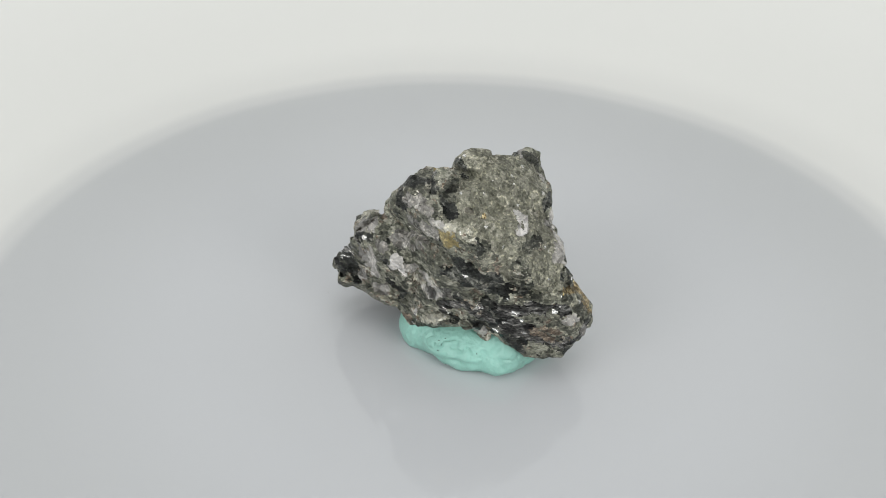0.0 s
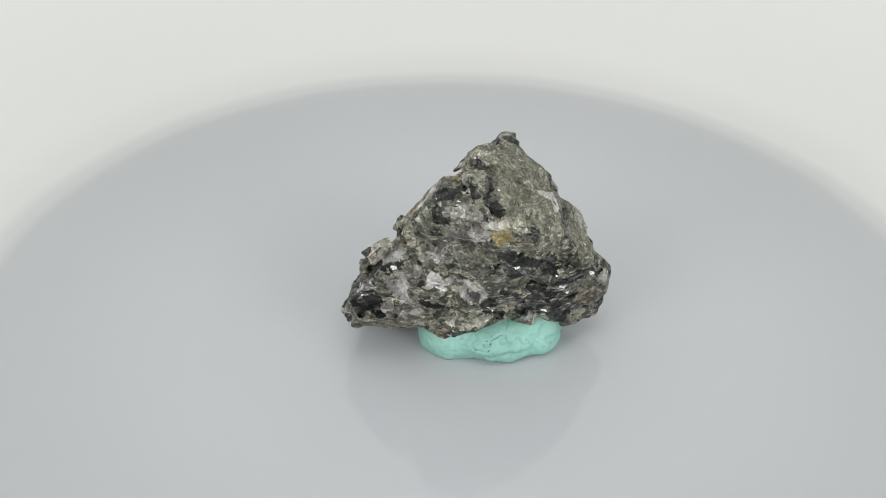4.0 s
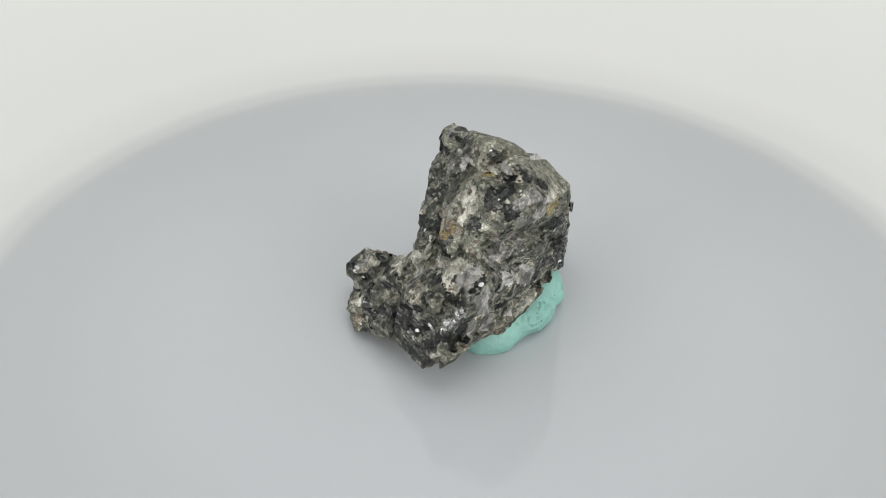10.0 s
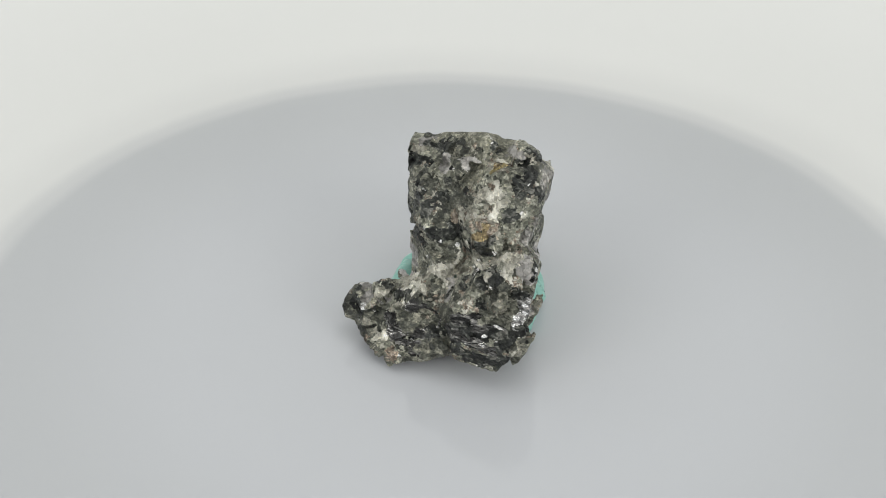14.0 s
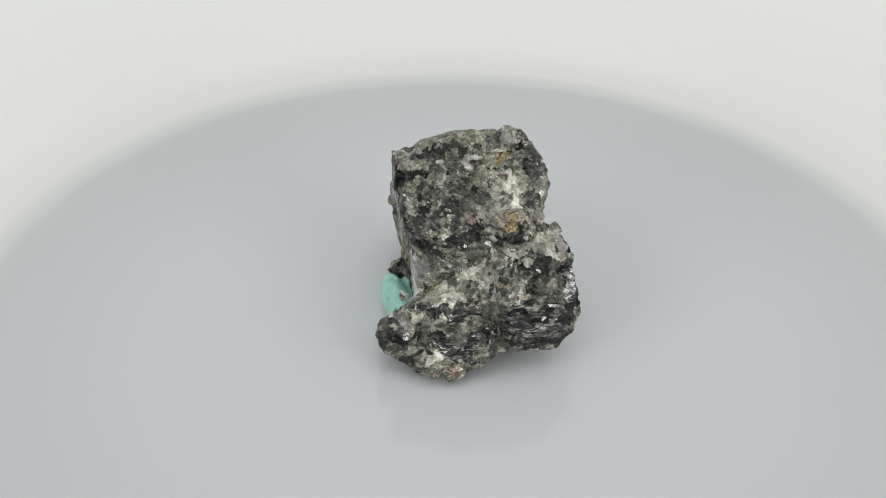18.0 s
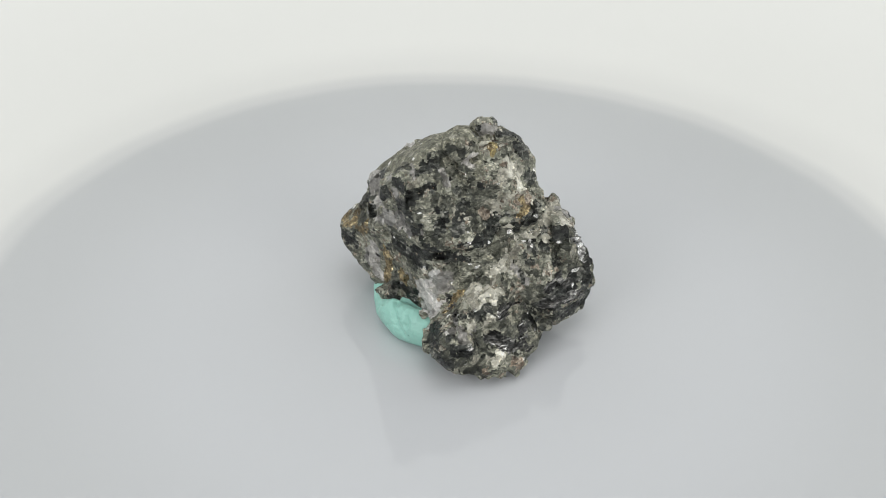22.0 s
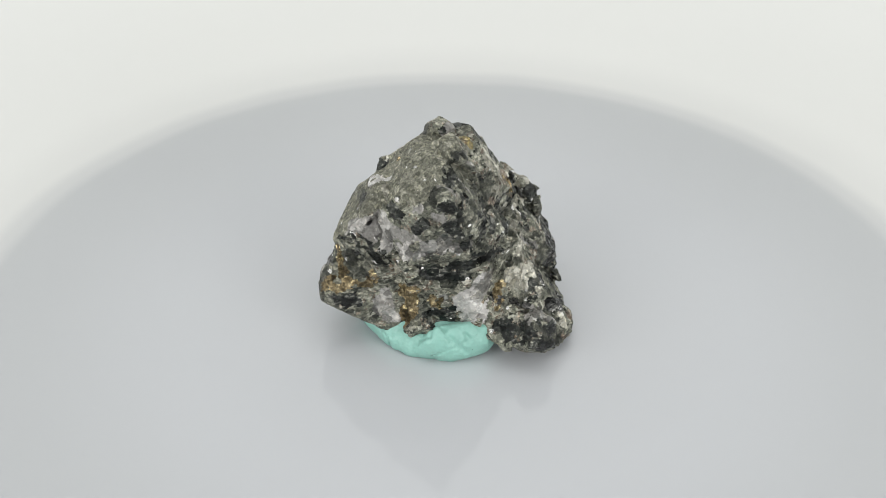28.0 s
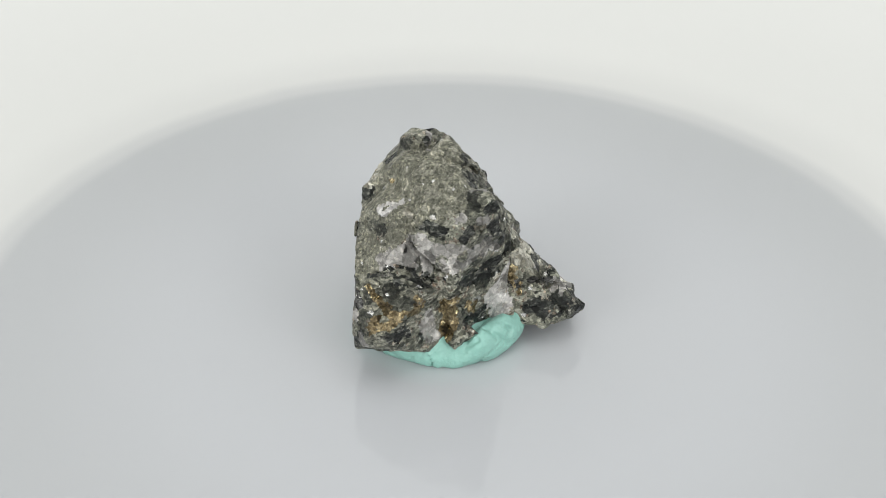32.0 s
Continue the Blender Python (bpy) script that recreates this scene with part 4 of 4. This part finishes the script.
vein("brown", 0.54, "-8.5 -7.6 4.7; -8.9 -6.8 5.0")
vein("brown", 0.71, "11.3 -16.1 9.8; 13.6 -15.9 8.4")
vein("brown", 0.53, "-12.7 -3.2 21.4")
vein("brown", 0.44, "-10.6 5.3 13.9")
vein("brown", 0.50, "5.1 -16.4 21.2")
vein("brown", 0.72, "-7.4 15.9 3.7")
vein("brown", 0.72, "-8.4 -7.7 5.0; -8.5 -7.3 3.6")
vein("brown", 0.71, "-8.4 15.4 1.6; -7.5 16.4 3.5")
vein("brown", 0.62, "-13.7 -6.4 8.1")
vein("silvery", 0.97, "-18.8 -2.0 14.2; -19.4 0.3 12.0")
vein("silvery", 1.14, "-17.7 -1.6 15.5; -18.9 -1.7 12.9; -19.0 -0.2 12.8")
vein("silvery", 0.53, "-9.6 12.2 5.2")
vein("silvery", 0.35, "3.1 -14.3 12.5")
vein("silvery", 0.35, "1.9 -13.8 13.4")
vein("silvery", 0.53, "2.9 -14.0 12.6")
vein("silvery", 0.43, "8.4 -16.1 13.2")
vein("silvery", 0.35, "9.3 -16.1 11.7")
vein("silvery", 0.53, "7.7 -16.0 12.9")
vein("yellow", 1.00, "-2.2 -14.3 26.4; -1.7 -14.1 24.7")
vein("yellow", 1.02, "-2.2 -13.9 24.5")
vein("yellow", 0.68, "-4.2 -2.6 30.2; -4.3 -4.2 30.8")
vein("yellow", 1.03, "-3.2 -13.5 25.5")

# crevices: lines along which the rock is split, with their half-width
CREVICES = [
    (0.8, [(15.6, -13.6, 18.8), (15.0, -8.2, 18.6), (14.6, -3.4, 16.9), (12.2, 0.8, 16.4), (9.2, 4.8, 15.8), (5.5, 6.9, 16.6), (2.7, 7.6, 17.7)]),
    (1.2, [(1.7, 8.2, 18.0), (-2.6, 7.0, 17.4), (-6.6, 5.0, 18.0)]),
    (0.9, [(0.9, -15.0, 20.7), (4.3, -16.0, 18.5), (8.6, -16.0, 17.2), (14.7, -15.2, 15.9)]),
    (0.9, [(-4.2, -12.1, 10.6), (2.0, -15.1, 9.8), (6.3, -16.2, 10.0)]),
    (0.8, [(-9.8, 2.6, 20.2), (-12.0, 0.3, 20.8)]),
    (0.8, [(-17.2, 2.1, 16.8), (-18.0, -2.2, 16.2)]),
]


def crevice_field(p):
    out = np.full(len(p), 99.0, np.float32)
    for half, line in CREVICES:
        for a, b in zip(line, line[1:]):
            run = between(p, min(a[0], b[0]) - 4, max(a[0], b[0]) + 4)
            a, ab = np.array(a, np.float32), np.array(b, np.float32) - np.array(a, np.float32)
            k = np.clip((p[run] - a) @ ab / (ab @ ab), 0, 1)
            out[run] = np.minimum(out[run], np.linalg.norm(p[run] - a - k[:, None] * ab, axis=1) - half)
    return out


def vein_at(p, kinds, reach=1.0):
    """For each point the number of the narrowest vein of these minerals that holds it, or -1. reach: how far past its half-width it goes."""
    best = np.full(len(p), 99.0, np.float32)
    which = np.full(len(p), -1, np.int64)
    for k, (kind, radius, line) in enumerate(VEINS):
        if kind not in kinds:
            continue
        radius *= reach
        low, high = np.min(line, 0) - radius, np.max(line, 0) + radius
        near = np.nonzero(((p > low) & (p < high)).all(1) & (best > radius))[0]
        d = np.full(len(near), 99.0, np.float32)
        for a, b in zip(line, line[1:] or line):
            a, ab = np.array(a, np.float32), np.array(b, np.float32) - np.array(a, np.float32)
            s = np.clip((p[near] - a) @ ab / max(ab @ ab, 1e-6), 0, 1)
            d = np.minimum(d, np.linalg.norm(p[near] - a - s[:, None] * ab, axis=1))
        held = near[d < radius]
        which[held], best[held] = k, radius
    return which


# each mineral: the name of its patches, their material, their label, and how far other grains stay out of them
MINERALS = {
    "fine": ("fine_patch", mat_fine, "fine-grained greenish grey crust", 1.05),
    "black": ("black_patch", mat_black, "black mica and painted crevice shade", 0.68),
    "dark": ("dark_patch", mat_dark, "dark mottled grey-green rock", 0.65),
    "layered": ("layered_patch", mat_layer, "dark layered mica with silvery streaks", 0.8),
    "silvery": ("silvery_patch", mat_silver, "glittering silvery mica", 0.9),
    "quartz": ("quartz_patch", mat_quartz, "greyish translucent quartz", 0.85),
    "smoky": ("smoky_patch", mat_smoky, "smoky grey quartz", 0.7),
    "cream": ("cream_patch", mat_cream, "cream feldspar", 0.8),
    "brassy": ("brassy_patch", mat_brassy, "brassy golden ore", 0.8),
    "brown": ("brown_patch", mat_brown, "rusty brown grains", 0.6),
    "white": ("white_patch", mat_white, "bright white quartz and painted glint", 9.0),
    "yellow": ("yellow_crystal", mat_yellow, "honey yellow crystal", 9.0),
}


def relief(q):
    """How far the broken surface stands below (+) or above (-) the blocks at points q, which are in order of x."""
    smooth = nearness(q, along("fine"))
    calm = np.clip((smooth - 0.6) / 0.6, 0.3, 1)
    glassy = np.clip(2.2 - 1.6 * nearness(q, along("quartz", "white", "smoky")), 0, 1)
    calm = calm * (1 - 0.7 * glassy)
    rough = -0.02 + 0.36 * glassy * (facets(q, 1.9, 53) * 0.8 + facets(q, 0.9, 57) * 0.45) + 0.12 * value_noise(q, 5.0, 1) + calm * (0.1 * value_noise(q, 2.2, 2) + 0.07 * value_noise(q, 1.1, 3) + 0.05 * value_noise(q, 0.6, 4))
    fold = np.abs(value_noise(q, 3.4, 5) + 0.35 * value_noise(q, 1.3, 6))
    rough += calm * 0.14 * np.clip(0.08 - fold, 0, 1) / 0.08
    rough += calm * (facets(q, 4.4, 11) * 0.24 + facets(q, 2.1, 31) * 0.2 + facets(q, 1.0, 41) * 0.15 + facets(q, 0.55, 43) * 0.08 - 0.12 * np.abs(facets(q, 3.0, 47)))
    sheet = nearness(q, along("layered"))
    level = q[:, 2] + 0.1 * q[:, 0] + 0.12 * q[:, 1] + 0.7 * value_noise(q, 4.0, 8) + 0.25 * value_noise(q, 1.4, 18)
    rough += 0.34 * np.clip(1.1 - sheet, 0, 1) * (np.abs((level / 1.1) % 1 - 0.5) * 4 - 1)
    return rough


def build_specimen():
    low, step = (-24.0, -22.0, -0.5), 0.21
    g = grid(low, (24.0, 23.0, 38.0), step)
    shape = g.shape[:3]
    p = g.reshape(-1, 3)
    coarse = blocks_field(g[::3, ::3, ::3].reshape(-1, 3)).reshape(g[::3, ::3, ::3].shape[:3])
    for axis in range(3):
        coarse = np.repeat(coarse, 3, axis)
    field = coarse[:shape[0], :shape[1], :shape[2]].reshape(-1).copy()
    near = np.abs(field) < 3.0
    field[near] = np.concatenate([blocks_field(s) for s in np.array_split(p[near], 16)])
    band = np.abs(field) < 1.9
    q = p[band]
    value = field[band] + relief(q)
    value = np.maximum(value, -crevice_field(q) - 0.35 * value_noise(q, 1.5, 9))
    field[band] = value
    field = np.maximum(field, 0.6 - p[:, 2])
    verts, quads = surface_net(field.reshape(shape), low, step)
    quads = quads[whole(quads, len(verts))]
    root = tagged(new("mineral_specimen"), "jagged grey-black rock with white quartz and brassy grains", "rock")

    mid = verts[quads].mean(1).astype(np.float32)
    bent = mid + 0.42 * np.stack([value_noise(mid, 1.5, s) + 0.6 * value_noise(mid, 0.7, s + 5) + 0.35 * value_noise(mid, 0.36, s + 9) for s in (81, 82, 83)], 1)
    tint = grains(bent, 1.8, 51)[0]
    pick, _, heart = grains(bent, 0.85, 71)
    place = 0.4 * heart + 0.6 * bent
    which = vein_at(place, MINERALS)
    wide = vein_at(place, ("fine", "dark"), 1.35)
    which = np.where(which < 0, wide, which)
    loose = np.array([MINERALS[kind][3] for kind, radius, line in VEINS] + [9.0])
    clump = 0.45 * tint + 0.25 * pick + 0.5 * value_noise(mid, 2.6, 91) + 0.3 * value_noise(mid, 0.9, 92) + 0.3 * value_noise(mid, 0.4, 93)
    which = np.where(clump > loose[which], -1, which)
    for k, (kind, radius, line) in enumerate(VEINS):
        name, mat, label, stay = MINERALS[kind]
        f = quads[which == k]
        if len(f) > 6:
            part(name, net_mesh(name, verts * 0.001, f), mat, root, label)
    free = which == -1
    mixed = 0.55 * tint + 0.25 * pick + 0.55 * value_noise(mid, 2.6, 77) + 0.3 * value_noise(mid, 0.9, 78) + 0.3 * value_noise(mid, 0.4, 79)
    for name, lo, hi, mat, label in (("dark_grain_mass", -9, -0.3, mat_dark, "scattered dark mica grains"), ("grey_groundmass", -0.3, 0.53, mat_matrix, ""),
                                     ("brown_grain_mass", 0.53, 0.72, mat_brown, "rusty brown grains"), ("pale_grain_mass", 0.72, 9, mat_cream, "scattered pale feldspar grains")):
        ob = part(name, net_mesh(name, verts * 0.001, quads[free & (mixed >= lo) & (mixed < hi)]), mat, root, label)
        tagged(ob, kind="stuff")
    return root


# lobes of the putty: heart, radii, turn about the upright, softness of the join
PUTTY = [((2.8, -4.3, 2.5), (12.4, 11.5, 5.4), -0.64, 1.0),
         ((5.1, -0.8, 1.3), (8.8, 8.9, 4.4), -0.15, 1.0),
         ((-5.1, -4.6, 1.5), (5.1, 5.7, 4.2), 0.14, 1.0),
         ((9.0, 6.1, 3.0), (6.3, 2.3, 3.8), -0.75, 0.5),
         ((5.7, -11.3, 2.9), (5.2, 5.3, 4.6), 0.96, 0.4),
         ((7.0, -11.6, 1.9), (3.6, 3.2, 2.6), 0.30, 0.25)]


# creases pressed into the putty (half-width, depth, line) and ridges standing on it (radius, softness, line)
CREASES = [
    (0.35, 0.7, [(10.7, 4.2, 6.2), (11.0, 5.4, 5.1), (10.5, 6.7, 3.9), (10.3, 7.7, 3.3), (9.9, 8.5, 2.4)]),
    (0.3, 0.6, [(8.6, 7.0, 5.0), (8.6, 8.0, 4.4), (9.3, 7.8, 4.1)]),
    (0.45, 0.9, [(5.9, -14.9, 5.6), (4.6, -15.9, 4.6), (3.6, -16.1, 3.7), (3.2, -15.9, 1.4)]),
    (0.35, 0.5, [(5.7, -15.9, 4.8), (6.1, -16.2, 3.3), (6.9, -16.4, 2.1)]),
    (0.5, 0.2, [(-4.1, -13.2, 1.9), (-0.6, -14.8, 2.3), (3.2, -15.8, 2.0)]),
    (0.5, 0.3, [(15.0, -3.0, 3.0), (13.9, 0.7, 3.4), (12.3, 3.4, 4.7)]),
]
RIDGES = [(2.5, 0.12, [(5.8, -14.3, 2.2), (7.4, -13.8, 2.4)])]


def line_distance(p, line):
    out = np.full(len(p), 99.0, np.float32)
    for a, b in zip(line, line[1:]):
        a, ab = np.array(a, np.float32), np.array(b, np.float32) - np.array(a, np.float32)
        run = between(p, min(a[0], a[0] + ab[0]) - 3, max(a[0], a[0] + ab[0]) + 3)
        k = np.clip((p[run] - a) @ ab / max(ab @ ab, 1e-6), 0, 1)
        out[run] = np.minimum(out[run], np.linalg.norm(p[run] - a - k[:, None] * ab, axis=1))
    return out


def build_putty():
    low, step = (-18.0, -20.0, -1.0), 0.24
    g = grid(low, (20.0, 16.0, 13.0), step)
    p = g.reshape(-1, 3)
    out = np.full(len(p), 99.0, np.float32)

    def join(out, d, soft):
        k = np.clip(0.5 + 0.5 * (d - out) / soft, 0, 1)
        return d * (1 - k) + out * k - soft * k * (1 - k)

    for centre, radii, turn, soft in PUTTY:
        r = p - np.array(centre, np.float32)
        c, s = math.cos(turn), math.sin(turn)
        r = np.stack([r[:, 0] * c + r[:, 1] * s, -r[:, 0] * s + r[:, 1] * c, r[:, 2]], 1) / np.array(radii, np.float32)
        out = join(out, (np.linalg.norm(r, axis=1) - 1) * min(radii), soft)
    band = np.abs(out) < 2
    q = p[band]
    d = out[band]
    for radius, soft, line in RIDGES:
        d = join(d, line_distance(q, line) - radius, soft)
    d += 0.15 + 0.18 * value_noise(q, 4.0, 21) + 0.1 * value_noise(q, 1.7, 22) + facets(q, 5.0, 61) * 0.2
    # finger marks: fine streaks that run up and down
    streak = q * np.array((1, 1, 0.3), np.float32)
    d += 0.05 * value_noise(streak, 0.9, 26) + 0.04 * value_noise(streak, 0.55, 27)
    fold = np.abs(value_noise(q, 7.0, 24) + 0.2 * value_noise(q, 1.2, 25))
    d += 0.25 * np.clip(0.04 - fold, 0, 1) / 0.04
    skin = q[np.abs(d) < 0.2]
    cut = np.zeros(len(q), np.float32)
    for half, depth, line in CREASES:
        run = [np.array(a) + (np.array(b) - np.array(a)) * k / 4 for a, b in zip(line, line[1:]) for k in range(4)] + [np.array(line[-1])]
        run = [skin[((skin - a) ** 2).sum(1).argmin()] for a in run]
        cut += depth * np.exp(-((line_distance(q, run) + 0.12 * value_noise(q, 0.8, 28)) / half) ** 2)
    d += cut
    out[band] = d
    out = np.maximum(out, 0.02 - p[:, 2])
    verts, quads = surface_net(out.reshape(g.shape[:3]).astype(np.float32), low, step)
    ob = new("putty", net_mesh("putty", verts * 0.001, quads, True))
    ob.data.materials.append(mat_putty)
    # tiny dark dots scattered over its surface
    bm = bmesh.new()
    rng = random.Random(8)
    for k in range(14):
        v = None
        while v is None or not (0.8 < v[2] < 6.5):
            v = verts[rng.randrange(len(verts))]
        bmesh.ops.create_icosphere(bm, subdivisions=1, radius=rng.uniform(0.00007, 0.00014), matrix=Matrix.Translation(tuple(v * 0.001)))
    me = bpy.data.meshes.new("dark_dots")
    bm.to_mesh(me)
    bm.free()
    tagged(part("dark_dots", me, mat_dark_dots, ob, "tiny dark dots on the putty"), kind="stuff")
    return tagged(ob, "creased lump of mint green mounting putty under the rock", "putty")


def lathe(name, profile, n=192, cap=False):
    verts = [(r * math.cos(2 * math.pi * i / n), r * math.sin(2 * math.pi * i / n), z) for r, z in profile for i in range(n)]
    faces = []
    for k in range(len(profile) - 1):
        for i in range(n):
            j = (i + 1) % n
            faces.append((k * n + i, (k + 1) * n + i, (k + 1) * n + j, k * n + j))
    if cap:
        faces.append(tuple(range(n)))
    me = bpy.data.meshes.new(name)
    me.from_pydata(verts, [], faces)
    me.polygons.foreach_set("use_smooth", np.ones(len(me.polygons), bool))
    me.update()
    return me


def build_plate():
    """A dinner plate: a flat well and a wide rim that rises gently."""
    root = tagged(new("plate"), "large white glazed plate with grey shading painted in its well", "plate")
    slope, bend0, bend1, edge = 0.3, 0.081, 0.099, 0.138
    part("well", lathe("well", [(0.012, 0.0), (0.05, 0.0), (bend0, 0.0)], cap=True), mat_plate, root, "flat glazed well with painted grey shading")
    prof, z = [(bend0, 0.0)], 0.0
    for k in range(1, 40):
        r = bend0 + (edge - bend0) * k / 39
        s = slope * min((r - bend0) / (bend1 - bend0), 1.0)
        z += s * (edge - bend0) / 39
        prof.append((r, z))
    prof += [(edge + 0.0012, z + 0.0), (edge + 0.0016, z - 0.0012), (edge + 0.0008, z - 0.0028), (bend1, 0.0), (bend0, -0.0045), (0.075, -0.0075), (0.072, -0.0075), (0.07, -0.005), (0.012, -0.005)]
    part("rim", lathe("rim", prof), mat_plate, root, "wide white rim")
    bm = bmesh.new()
    rng = random.Random(5)
    for k in range(3):
        r, a, s = rng.uniform(0.022, 0.07), rng.uniform(0, 6.28), rng.uniform(0.00004, 0.00007)
        bmesh.ops.create_icosphere(bm, subdivisions=1, radius=s, matrix=Matrix.Translation((r * math.cos(a), r * math.sin(a), s * 0.6)))
    me = bpy.data.meshes.new("dust")
    bm.to_mesh(me)
    bm.free()
    tagged(part("dust", me, mat_dust, root, "tiny grey dust specks"), kind="stuff")
    return root


def build_backdrop():
    # paper sweep: flat under the turntable, curving up behind it
    prof = [(-1.0, 0.0), (0.25, 0.0)]
    prof += [(0.25 + 0.2 * math.sin(a), 0.2 - 0.2 * math.cos(a)) for a in np.linspace(0.1, math.pi / 2, 16)]
    prof += [(0.45, 1.2)]
    verts = [(x, y, z - 0.0075) for y, z in prof for x in (-1.0, 1.0)]
    me = bpy.data.meshes.new("backdrop")
    me.from_pydata(verts, [], [(2 * i, 2 * i + 1, 2 * i + 3, 2 * i + 2) for i in range(len(prof) - 1)])
    me.polygons.foreach_set("use_smooth", np.ones(len(me.polygons), bool))
    me.update()
    ob = new("backdrop", me)
    ob.data.materials.append(mat_paper)
    return tagged(ob, "plain white paper photo sweep", "backdrop", kind="structure")


backdrop = build_backdrop()
plate = build_plate()
putty = build_putty()
specimen = build_specimen()


def motions():
    """The plate and what stands on it turn at an even pace."""
    rate = 8.34
    for thing in (plate, putty, specimen):
        walk(thing, [(t, pose(0, 0, 0, 0, 0, rate * t)) for t in range(0, 33, 4)])


motions()
